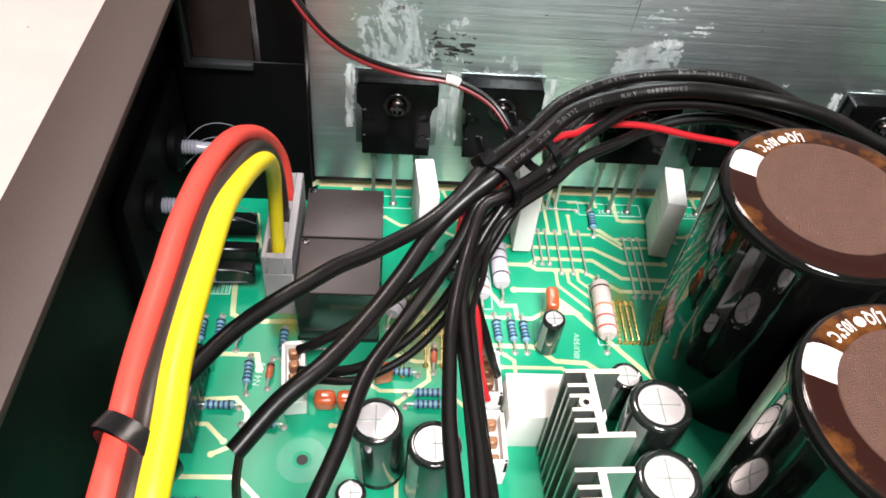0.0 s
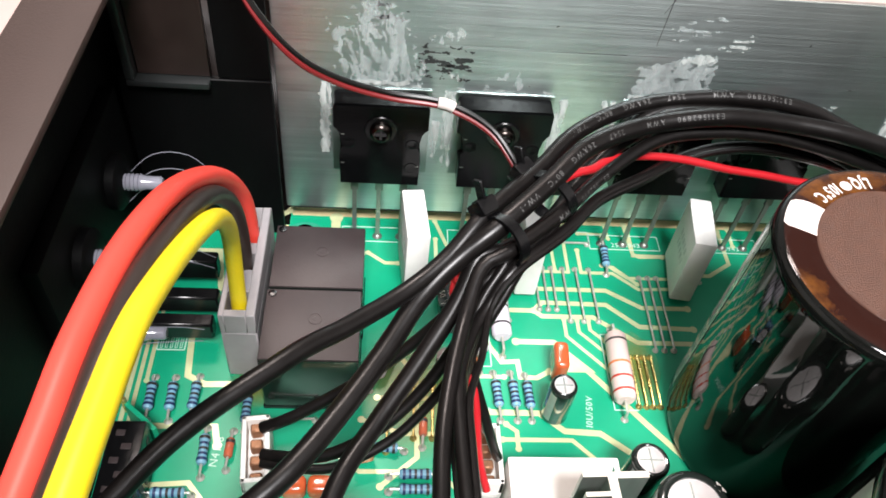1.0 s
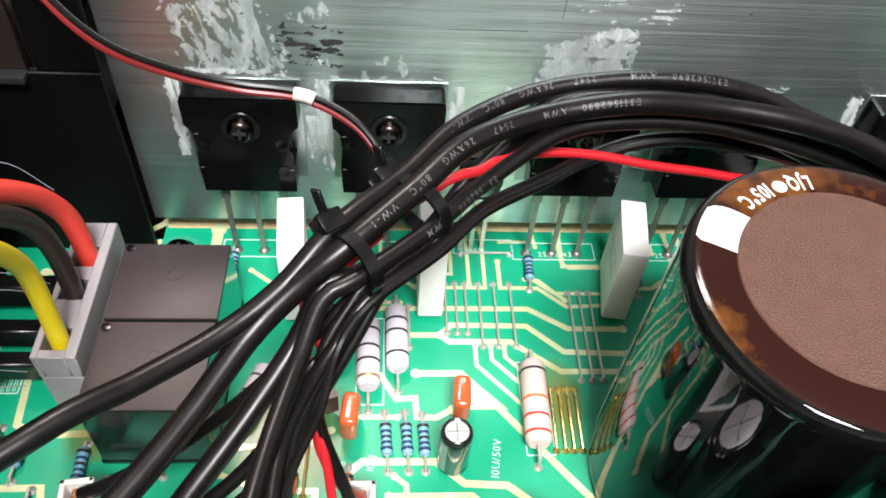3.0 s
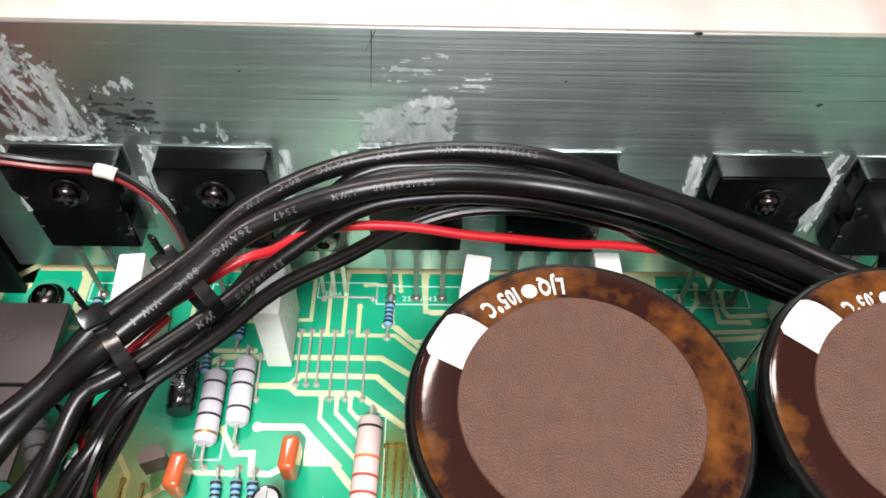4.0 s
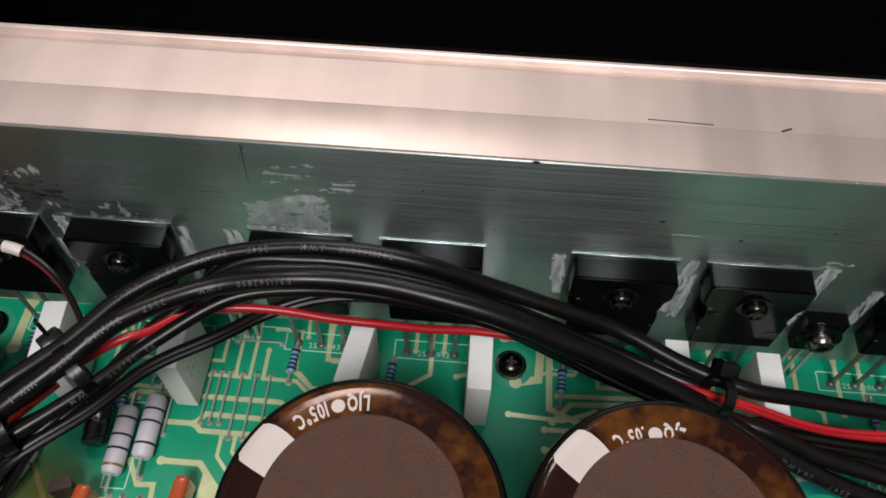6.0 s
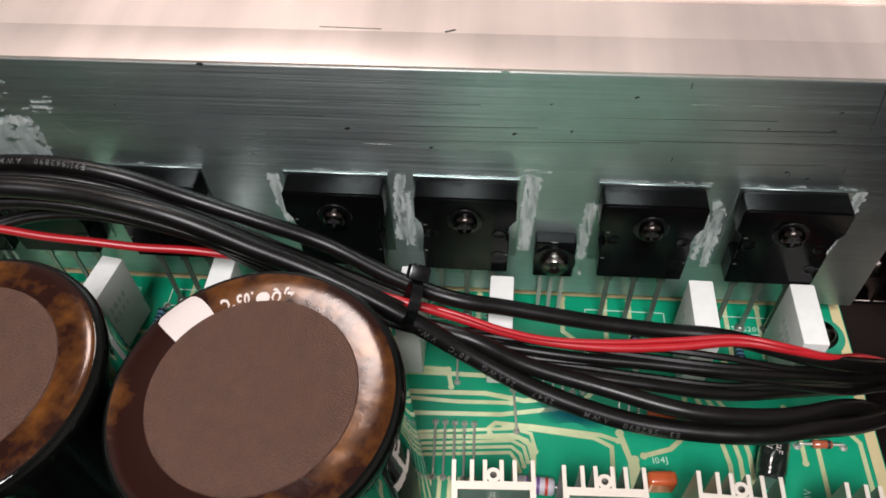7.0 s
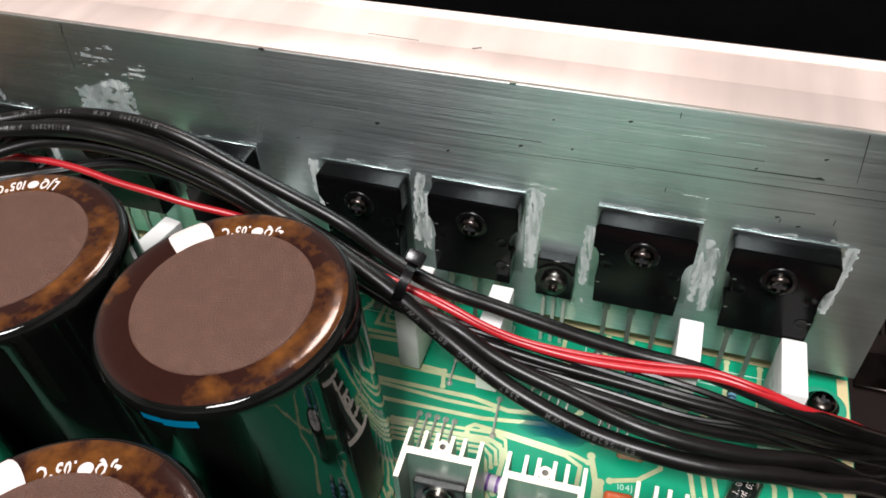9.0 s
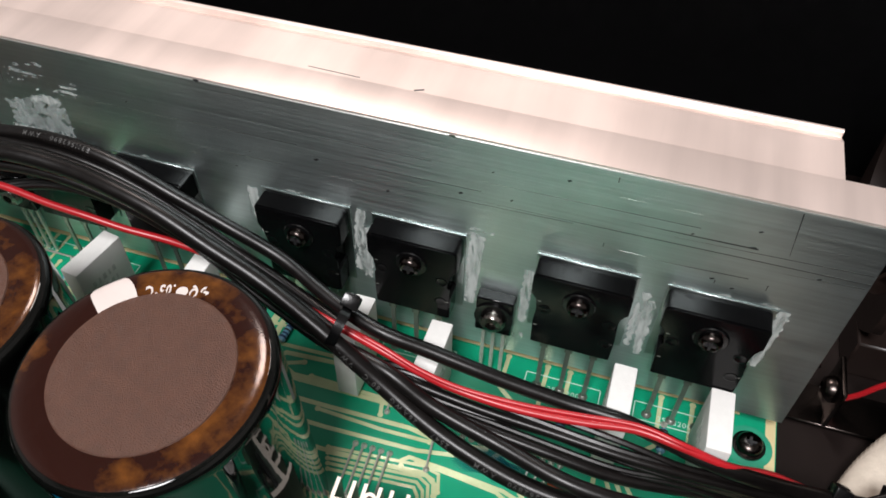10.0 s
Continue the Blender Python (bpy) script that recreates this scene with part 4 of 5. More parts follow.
cable("power_wire", [(-25.6, -29.6, 15.9), (-25.6, -29.4, 29), (-25.9, -31.6, 38.4), (-26.4, -37.5, 46.6), (-26.4, -46, 54), (-26.2, -55, 60), (-26.1, -64, 65), (-25.9, -74, 70), (-25.5, -86, 74), (-25.3, -96, 75.6), (-25.2, -106, 77), (-24.8, -114, 78.6), (-24.4, -121, 78.6), (-25, -132, 75), (-27, -152, 60), (-27.6, -172, 25), (-28.6, -186, -11.5)], 1.6, BROWN_PVC, "thick dark brown silicone wire looping up from the grey connector", "wire", LOOP, 18)


# ---- cable ties ----
def cable_tie(c, axis, rx, ry, head, tail=7.0, lean=(0, 0, 1)):
    """A nylon tie round a bundle: c its centre, axis the bundle's way, head the angle of its lock in degrees; its cut tail stands up."""
    t = tagged(new("cable_tie"), "black nylon cable tie pulled tight round the wires", "cable tie", "black cable ties")
    t.empty_display_size = 0.004
    a = Vector(axis).normalized()
    side = a.cross(Vector(lean)).normalized()
    up = side.cross(a).normalized()
    m = Matrix((side, up, a)).transposed().to_4x4()
    m.translation = Vector(c)
    bm = bmesh.new()
    prof = [(-0.35, -1.0), (0.3, -1.0), (0.3, 1.0), (-0.35, 1.0)]
    n = 32
    rings = []
    for k in range(n):
        w = 2 * math.pi * k / n
        rings.append([bm.verts.new(m @ Vector(((rx + d) * math.cos(w), (ry + d) * math.sin(w), z))) for d, z in prof])
    for k in range(n):
        p, q = rings[k], rings[(k + 1) % n]
        for j in range(4):
            i = (j + 1) % 4
            bm.faces.new((p[j], p[i], q[i], q[j]))
    part("strap", bm, DARK, t)
    w = radians(head)
    hm = m @ Matrix.Translation(((rx + 1.6) * math.cos(w), (ry + 1.6) * math.sin(w), 0)) @ Matrix.Rotation(w, 4, "Z")
    bm = bmesh.new()
    box(bm, -1.3, 1.5, -1.9, 1.9, -1.9, 1.9, 0.45, 2)
    box(bm, 1.3, 1.75, -0.9, 0.9, -1.2, 1.2, 0.15, 1)
    bmesh.ops.transform(bm, matrix=hm, verts=bm.verts)
    part("lock", bm, DARK, t)
    if tail:
        bm = bmesh.new()
        box(bm, -0.3, 0.3, -0.85, 0.85, 0, tail, 0.15, 1)
        for k in range(int(tail / 0.9)):
            box(bm, 0.25, 0.42, -0.6, 0.6, 0.7 + 0.9 * k, 1.0 + 0.9 * k)
        foot = hm @ Vector((0, 0, 0))
        bmesh.ops.transform(bm, matrix=along(foot, foot + Vector((-0.3, 0.25, 1))), verts=bm.verts)
        part("tail", bm, DARK, t, "short toothed tail")
    return t


cable_tie((-24.8, -121.5, 79.6), (-0.5, -0.86, 0), 4.6, 3.7, 270, 0)

# ---- the wiring harness over the board ----
HARNESS = "black wires of the harness"
W1 = [(-41, -160, -12), (-43, -135, 12), (-45, -112, 35), (-30, -84.6, 42.6), (-13.2, -67.8, 43.7), (-4.2, -59.5, 41.4), (4.4, -52.1, 40.6), (11.5, -46, 42.5), (18.3, -38.7, 46.3), (27.6, -28.8, 46.8), (35.9, -19, 48), (47.6, -11.7, 48.8), (60.5, -9, 49.7), (72.8, -8.7, 49.9), (84.5, -9.2, 48.1), (96.3, -9.5, 43.1), (108.9, -10.7, 38.9), (121.6, -11.8, 34.1), (134.5, -16.7, 31.3), (146, -20.1, 30.2), (156, -20, 28), (165.6, -20.1, 26.1), (174.5, -19.9, 24.2), (186.3, -19.7, 22.4), (195.4, -19.9, 22.2), (203.9, -21.1, 21.4), (213.2, -22.4, 20), (222.6, -20.8, 16), (236.9, -15.5, 7.7), (247.8, -12.4, 4.1), (262, -10, 1.5), (300, -3, -2), (316, 0, -3)]
W2 = [(-25.5, -94.8, 30), (-18.7, -86.6, 32.8), (-11.5, -79.6, 34.2), (-5, -70.6, 34.7), (1.4, -60.8, 36.2), (7.3, -51.5, 39), (13.1, -46.2, 42.3), (19.9, -42, 46.2), (28.8, -33.6, 48.5), (37, -25.3, 50.2), (49.5, -18, 49.7), (63.8, -15.8, 50.7), (77, -14.9, 49.3), (88.4, -16.3, 48.4), (98.6, -17.6, 46.2), (110, -19.2, 41.6), (122, -21, 37), (136.8, -25.4, 32), (149.2, -28.6, 25.3), (160.1, -32.1, 21.1), (170.4, -34.7, 18.7), (180.7, -36.4, 17.1), (191.5, -37.1, 16.6), (202, -36.8, 16.3), (211.4, -34.7, 15.6), (220.9, -31.8, 12.6), (230.2, -27.6, 8.9), (239.3, -25.3, 3.8), (250, -24.9, -3.2), (259.5, -29.7, -8.4), (265, -38, -10.4), (271, -52, -11.2), (277, -76, -11.3), (282, -112, -11.4), (286, -150, -11.8)]
W3 = [(-23, -130, 1), (-19.1, -120.2, 13), (-14.2, -105.7, 22.8), (-8.7, -91.7, 26.6), (-4.7, -78.8, 28.8), (0.6, -69.5, 29.7), (7.2, -60, 32.7), (13.6, -50.6, 37.1), (17.1, -44.2, 41.5), (21, -43.2, 41.4), (31, -33.4, 39.4), (39, -22.2, 41.2), (50, -13.8, 45.8), (61.4, -12.3, 46.4), (72.6, -11.4, 45.1), (83.4, -10.8, 41.6), (94.2, -11, 36.4), (105.6, -13.4, 31), (120.3, -17.9, 27.2), (135.5, -22.8, 26.8), (149.1, -26.4, 26.9), (159.9, -29.1, 23.1), (173.9, -31.6, 20.8), (189.9, -35.2, 20.3), (206.1, -33.9, 18.1), (220, -28.9, 14.2), (230.2, -25.7, 7.8), (239, -19.6, 4), (248, -15.6, 2), (262, -12.6, -1), (300, -7, -4.4), (316, -5, -5.4)]
W4 = [(5, -176, -12), (6, -162, 22), (8.4, -136, 54), (8.8, -113.6, 49.5), (8.7, -98.8, 44.8), (9.4, -86.1, 40.9), (10.2, -75.4, 39.2), (11.9, -65.5, 39.4), (14.2, -56.3, 40.1), (17, -48.3, 43), (21.6, -45.4, 44), (31.6, -36.4, 44.4), (40, -27.2, 44.6), (52, -18.4, 46.6), (64, -15.6, 46.8), (76, -14.8, 45.8), (88, -15, 43.2), (100, -16.2, 40), (112, -18.2, 36.4), (126, -22, 32.6), (139, -25.8, 30.2), (152, -27.4, 23.4), (166, -28.6, 20.6), (184.5, -29.4, 18.6), (197.6, -28.8, 16), (211, -25.4, 12.6), (225, -21, 8), (239, -17.4, 4.2), (248, -14.2, 0.6), (262, -11.6, -2), (300, -9, -8), (316, -7, -9)]
W5 = [(11, -176, -12), (11, -162, 22), (11.6, -136, 54), (12.4, -111, 50), (12.6, -98, 45.4), (12.6, -86, 41.6), (12.6, -76, 39.2), (13, -66, 37.6), (15.55, -57, 36.2), (19, -51, 37.6), (23, -46.6, 41.4), (32.6, -37.8, 41.6), (40, -29, 41), (50, -22, 40.4), (58, -15.8, 39.6), (68, -12.4, 40.6), (80, -11.6, 40.2), (96, -12.8, 37.4), (110, -16.5, 35), (124, -21, 31), (139, -25, 28.2), (152, -24.6, 22.8), (168, -25.4, 21), (183, -25.6, 20), (197, -26, 19.4), (209.5, -25, 17.6), (223.3, -21.8, 12.6), (237, -17.4, 6.8), (248, -13.8, 2.4), (262, -11.2, -0.6), (300, -5, -7), (316, -3, -8)]
cable("harness_wire", W1, 1.55, PVC, "black lettered wire arching over the board", "wire", HARNESS, 16)
cable("harness_wire", W2, 1.82, PVC, "black lettered wire arching over the board", "wire", HARNESS, 16)
cable("harness_wire", W3, 1.6, PVC, "black wire tied into the harness", "wire", HARNESS, 14)
cable("harness_wire", W4, 1.25, PVC, "black wire tied into the harness", "wire", HARNESS, 14)
cable("harness_wire", W5, 1.05, PVC, "thinner black wire tied into the harness", "wire", HARNESS, 12)
for share, back, near, radius in ((0.22, 1.6, W2, 1.3), (0.48, 0.6, W2, 1.45), (0.74, -0.4, W2, 1.3), (0.5, 0.4, W1, 1.35), (0.88, 1.8, W1, 1.2)):
    pts = [(41, -18.6, 41.2)]
    for x in (52, 64, 76, 88, 100, 112, 124, 137):
        hi, lo = ([float(np.interp(x, [p[0] for p in w[9:24]], [p[i] for p in w[9:24]])) for i in (1, 2)] for w in (near, W3))
        pts.append((x, hi[0] + (lo[0] - hi[0]) * share + back, hi[1] + (lo[1] - hi[1]) * share))
    cable("harness_wire", pts, radius, PVC, "black wire filling the middle of the harness", "wire", HARNESS, 12)
for k in range(6):
    dy, dz, dx = (-1.6, 1.2, -0.4, 2.2, 0.6, -2.2)[k], (-1.4, -1.8, -3.0, -3.4, -4.2, 0.4)[k], (0.2, 0.9, 0.5, -0.8, 1.3, 1.5)[k]
    pts = []
    for i, (x, y, z) in enumerate(W5):
        if 21 <= i <= 26:
            off = (k - 2.4) * 1.25 * (1.0 if i < 25 else 0.7)
            wob = 0.7 * math.sin(i * 1.7 + k * 2.1)
            pts.append((x, y - 0.6 * off + 0.5 * wob, z - 0.8 * off - 0.4 + 0.4 * wob))
            continue
        s = 0.4 if 9 <= i <= 18 or 19 <= i <= 20 or i >= 27 else 1.0
        wob = 1.1 * math.sin(i * 1.7 + k * 2.1) * (0 if s < 1 else 1)
        pts.append((x + (dx if i < 9 else 0.0), y + s * (dy * 1.3 + wob), max(-12.4 if y < -150 or x > 232 else 1.3, z + s * dz * 0.8 + 0.4 * wob)))
    cable("harness_wire", pts, (0.72, 0.7, 0.75, 0.66, 0.6, 0.6)[k], PVC, "thin black wire tied into the harness", "wire", HARNESS, 8, 2.2)
RED = [(22, -60.4, 9.2), (18.8, -62, 18.6), (16.4, -60, 26.4), (15.8, -55.6, 30.4), (13.5, -45.2, 33.5), (18.1, -37, 39), (27.8, -30.6, 42), (34.9, -26.3, 44.2), (39.2, -23.8, 43.4), (43.5, -19.8, 42.5), (50.9, -17.3, 41.6), (59.8, -16.3, 40.2), (69.1, -16.1, 38.1), (77.6, -15.5, 36.4), (86, -14.6, 34.2), (96.3, -13.2, 32.1), (108.6, -13.9, 30.7), (122.3, -18, 30.7), (137.1, -21.5, 30.4), (146.7, -22.7, 27.9), (155.6, -23.9, 25.6), (164.4, -24.5, 23.9), (175.9, -24.4, 23), (187.8, -23.2, 22.7), (198.9, -21.7, 23), (208, -22.5, 22.6), (217.5, -21.8, 19.4), (227, -16.6, 12), (240, -12.8, 3.4), (252, -11.2, 0.4), (264, -10, -0.6), (300, -4, -3), (316, -2, -4)]
cable("fan_wire", [(248, -12.4, 1.5), (254, -11, 2), (259.4, -5, 4), (261.2, 3, 5), (260, 11, 11.6), (257.4, 19, 8.6), (254, 21, 2), (251, 21.6, -4.6), (247, 23, -11.6)], 0.7, RED_PVC, "red fan wire curling up over the bracket", "wire", "fan wires", 10)
PLUG_END = [(20.6, -70.7, 9), (18.7, -67.1, 15), (17.6, -62.5, 23), (16.4, -57.5, 29.5), (16.8, -50.6, 33.2)]
cable("harness_wire", RED, 0.82, RED_PVC, "thin bright red wire running along the harness", "wire", "red wires", 12)
cable("harness_wire", [(x, y + 0.5 + 0.5 * math.sin(x * 0.11), z + 0.8) if 140 < x < 215 else (x, y + 0.8, z - 0.6) for x, y, z in RED if 120 < x < 260], 0.55, RED_PVC, "thin bright red wire running beside another red wire", "wire", "red wires", 12)
cable("harness_wire", PLUG_END + [(13.7, -43.4, 35.5), (17.8, -39.6, 37), (24.4, -33, 39)], 0.7, RED_PVC, "short red wire rising from a white plug into the harness", "wire", "red wires", 12)
cable("harness_wire", [(23, -64.5, 9.4), (21.6, -65, 14), (19.6, -63, 20), (16.2, -57.6, 30), (17, -51.4, 36), (21.4, -45.6, 41)], 0.9, PVC, "short black wire rising from a white plug", "wire", HARNESS, 10)
cable("harness_wire", [(-19.6, -59.3, 9.6), (-15, -59.2, 12.5), (-8, -57.4, 16.5), (0, -54.8, 21.5), (7, -52, 27), (13, -49.4, 33), (19, -46.6, 38.6), (24, -42.2, 41), (31, -35.6, 42.4)], 1.1, PVC, "thin black wire curving into a white plug", "wire", HARNESS, 10)
cable("harness_wire", [(-19, -64.5, 9.4), (-13, -66, 11.4), (-6, -66, 13.4), (2, -63, 17.4), (9, -58.4, 23), (15, -53, 31), (20, -48, 37), (24.4, -43.4, 40.6), (31, -36, 42.2)], 1.1, PVC, "thin black wire curving into a white plug", "wire", HARNESS, 10)
cable("harness_wire", [(-19, -66, 9.2), (-13, -67.6, 10.6), (-6, -68, 12), (3, -65, 15.6), (10, -60.4, 21), (16, -55, 29), (21, -49.4, 35.4), (25, -44, 40), (31, -36.6, 42)], 0.9, PVC, "thin black wire curving into a white plug", "wire", HARNESS, 10)
cable("harness_wire", [(248, -12, 5), (256, -8, 7), (264, -6, 7.6), (276, -7, 5), (296, -6, 1), (316, -6, -2)], 0.8, PVC, "thin black wire arching off the harness", "wire", HARNESS, 10)
cable("harness_wire", [(-24.6, -94.8, 29.6), (-25.4, -97.5, 24), (-25.4, -101, 12), (-25, -103, 3), (-25, -103.4, -1)], 0.8, BROWN_PVC, "short brown core leaving the end of a black wire", "wire", "stripped cores", 8)
FANWIRE = [(28, -31, 42), (26.1, -23.2, 41), (20.7, -16.2, 44.9), (11.9, -11.5, 46.8), (1.8, -11, 48), (-7.6, -12.8, 52), (-14.9, -16.3, 59.1), (-21.4, -14.8, 66.7), (-27, -8, 73), (-33, 6, 74), (-38, 22, 70), (-40, 40, 60)]
cable("fan_wire", [(x, y, z - 0.5) for x, y, z in FANWIRE], 0.52, DULL_RED, "thin red fan wire drooping across the heat sink", "wire", "fan wires", 8)
cable("fan_wire", [(x, y + 0.35, z + 0.5) for x, y, z in FANWIRE], 0.55, PVC, "thin black fan wire drooping across the heat sink", "wire", "fan wires", 8)
glue = part("glue_blob", tube(bmesh.new(), [(13.6, -12.0, 46.9), (12.2, -11.8, 47.4), (10.6, -11.6, 47.6)], 1.1, 10, 0.6), WHITE)
tagged(glue, "small white dab of glue on the fan wires", "glue")

cable_tie((20.8, -43.0, 44.0), (11, 9.6, -1), 4.9, 4.3, 147, 5.5)
cable_tie((29.8, -32.6, 44.4), (8, 9, 1), 5.0, 4.6, 160, 5.0)
cable_tie((138.6, -23.4, 32.4), (14, 0, -5), 3.8, 4.6, 143, 2.0)
cable_tie((240.5, -19.4, 4.4), (16, -1, -4), 6.9, 2.9, 134, 0)
cable_tie((252.4, -13.4, 1.8), (16, 0.5, -3), 4.2, 3.2, 132, 0)


def cable_print(pts, r, x_start, size, view=(0, -0.75, 0.65), words=("E311562890", "AWM", "2547", "26AWG", "80°C", "VW-1"), gaps=(2.2, 5.4, 3.2, 2.6, 2.4)):
    """Pale lettering that runs back along the side of a wire, from the spot where it passes x_start."""
    line = spline(pts[::-1], 0.5)
    far = [0.0]
    for a, b in zip(line, line[1:]):
        far.append(far[-1] + (b - a).length)
    start = next(f for f, p in zip(far, line) if p.x < x_start)
    v0 = Vector(view).normalized()

    def place(u, v):
        i = min(max(int(np.searchsorted(far, u)), 1), len(line) - 2)
        t = (line[i + 1] - line[i - 1]).normalized()
        p = line[i] + t * (u - far[i])
        out = (v0 - t * v0.dot(t)).normalized()
        side = out.cross(t).normalized()
        w = (v - size * 0.35) / r
        return p + (out * math.cos(w) + side * math.sin(w)) * (r + 0.04)

    bm = bmesh.new()
    for word, gap in zip(words, (*gaps, 0)):
        start += letters(bm, word, size, lambda u, v: place(start + u, v), 0.12, 0.008) + gap
    return tagged(part("wire_lettering", bm, WIREPRINT), "pale printed lettering along the wire", "lettering", "printed wire lettering")


cable_print(W1, 1.55, 79.5, 1.45, (0.0, -0.55, 0.83))
cable_print(W2, 1.82, 63.5, 1.45, (0.0, -0.7, 0.7))
cable_print(W4, 1.25, 41.0, 1.4, (0.3, -0.8, 0.5), ("E311562890", "AWM"), (2.2,))
cable_print(W2, 1.82, 188, 1.6, (0, -0.9, 0.45))


# ---- small parts on the board ----
def axial(kind, x0, y0, x1, y1, r, length, mat, bands, label, group, category="resistor", lift=0.25, waist=True, lead=TIN):
    """A part lying on the board between two holes, with bent leads."""
    cx, cy = (x0 + x1) / 2, (y0 + y1) / 2
    span = math.hypot(x1 - x0, y1 - y0)
    t = thing(kind, cx, cy, 0, label, category, group, math.degrees(math.atan2(y1 - y0, x1 - x0)))
    z = r + lift
    m = Matrix.Translation((0, 0, z)) @ Matrix.Rotation(radians(90), 4, "Y")
    h = length / 2
    if waist:
        prof = [(0, -h), (0.7 * r, -h), (r, -0.86 * h), (r, -0.62 * h), (0.86 * r, -0.5 * h), (0.86 * r, 0.5 * h), (r, 0.62 * h), (r, 0.86 * h), (0.7 * r, h), (0, h)]
    else:
        prof = [(0, -h), (0.75 * r, -h), (r, -h + 0.3 * r), (r, h - 0.3 * r), (0.75 * r, h), (0, h)]
    part("body", lathe(bmesh.new(), prof, 18, m), mat, t)
    for u, w, bmat in bands:
        br = (0.86 * r if waist and abs(u) < 0.5 else r) + 0.05
        part("band", lathe(bmesh.new(), [(br - 0.3, u * h - w), (br, u * h - w), (br, u * h + w), (br - 0.3, u * h + w)], 18, m), bmat, t)
    for sgn in (-1, 1):
        a = Vector((sgn * h * 0.98, 0, z))
        b = Vector((sgn * (span / 2 - 0.3), 0, z))
        c = Vector((sgn * span / 2, 0, -1.2))
        bm = tube(bmesh.new(), [a, (a + b) / 2, b, (b + c) / 2 + Vector((sgn * 0.12, 0, 0.3)), c], max(0.28, r * 0.14), 8, 0.6)
        lathe(bm, [(0.85, 0.08), (0.6, 0.35), (0.35, 0.6)], 10, Matrix.Translation((c.x, 0, 0)))
        part("lead", bm, lead, t)
    return t


GREYBANDS = [(-0.78, 0.28, BAND_G), (-0.3, 0.25, BAND_K), (0.1, 0.25, BAND_K), (0.62, 0.25, BAND_K)]
axial("power_resistor", 22.3, -40.5, 22.0, -18.6, 2.15, 14.6, LILAC, GREYBANDS, "fat lilac-grey power resistor with black bands", "grey power resistors", waist=False)
axial("power_resistor", 27.6, -36.4, 27.2, -15.8, 2.15, 13.8, LILAC, [(-0.6, 0.25, BAND_K), (0.1, 0.25, BAND_K), (0.5, 0.25, BAND_K)], "fat lilac-grey power resistor with black bands", "grey power resistors", waist=False)
axial("power_resistor", 51.6, -51.2, 52.5, -28.8, 2.35, 16.6, PEACH, [(-0.78, 0.25, BAND_R), (-0.4, 0.25, BAND_R), (0.02, 0.25, BAND_O), (0.72, 0.25, BAND_K)], "fat pinkish-cream power resistor with red bands", "grey power resistors", waist=False)
axial("power_resistor", -0.6, -45.4, 5, -30.4, 2.1, 11, LILAC, [(-0.6, 0.22, BAND_K), (-0.1, 0.22, BAND_K), (0.5, 0.22, BAND_K)], "fat lilac-grey power resistor with black bands", "grey power resistors", waist=False)
axial("power_resistor", 205.2, -60.5, 205.0, -45, 1.7, 9.5, LILAC, [(-0.6, 0.3, BAND_R), (-0.2, 0.3, BAND_V), (0.2, 0.3, BAND_R), (0.6, 0.3, BAND_G)], "lilac-grey power resistor with red and violet bands", "grey power resistors", waist=False)
axial("power_resistor", 157, -42.8, 168.5, -43.2, 1.7, 8, LILAC, [(0.2, 0.3, BAND_V), (0.6, 0.3, BAND_R), (-0.3, 0.3, BAND_V)], "lilac-grey power resistor with red and violet bands", "grey power resistors", waist=False)
BB = [(-0.72, 0.28, BAND_B), (-0.35, 0.24, BAND_B), (0.0, 0.24, BAND_K), (0.35, 0.24, BAND_B), (0.74, 0.28, BAND_K)]
for x0, y0, x1, y1 in ((54.5, -12.6, 55, -2.6), (25.9, -51.8, 25.2, -40.6), (29.4, -51.8, 28.8, -40.6), (32.3, -51.8, 31.8, -41), (19.6, -23, 18.8, -14.8), (-5, -12, -6, -2.6), (115.2, -13.6, 116.2, -1.8), (76.8, -14, 77.4, -4.6), (-43.1, -53, -43.4, -43.2), (-39, -53, -39.4, -43.2), (-34.9, -53, -34.7, -42.8), (-24.2, -55, -24.5, -46.4), (-31, -64.5, -31.3, -54.4), (147, -63.8, 155.6, -62.7), (147.4, -67, 156.2, -66), (170, -63.5, 179, -62.6), (170.2, -67, 179.2, -66.2), (206.6, -14, 206.8, -4), (-31, -72, -22, -72.5), (-40, -68, -32, -68), (3.6, -64, 13.6, -64), (3.6, -67, 13.6, -67), (-2, -58.4, 6.5, -58.8), (24.6, -15.6, 24.9, -6.4), (184.5, -14.6, 184.7, -5.4), (-44, -90, -34, -90)):
    axial("film_resistor", x0, y0, x1, y1, 1.0, 6.0, BLUE, BB, "small blue film resistor with dark colour bands", "blue film resistors")
for x0, y0, x1, y1 in ((-26.6, -63, -26.3, -55), (19.6, -58, 19.2, -51), (215, -30.4, 224, -30.1), (10, -58, 10.4, -50)):
    axial("glass_diode", x0, y0, x1, y1, 0.85, 3.8, GLASS_R, [(0.6, 0.3, BAND_K)], "tiny red glass diode lying on the board", "glass diodes", "diode", waist=False)
for x0, y0, x1, y1 in ((144.7, -69, 143.5, -61), (180.5, -68, 180.8, -60.5), (186.9, -66, 186.4, -58.8)):
    axial("black_diode", x0, y0, x1, y1, 1.3, 5, BODY, [(0.6, 0.3, GREYPRINT)], "black diode with a pale band", "black diodes", "diode", waist=False)


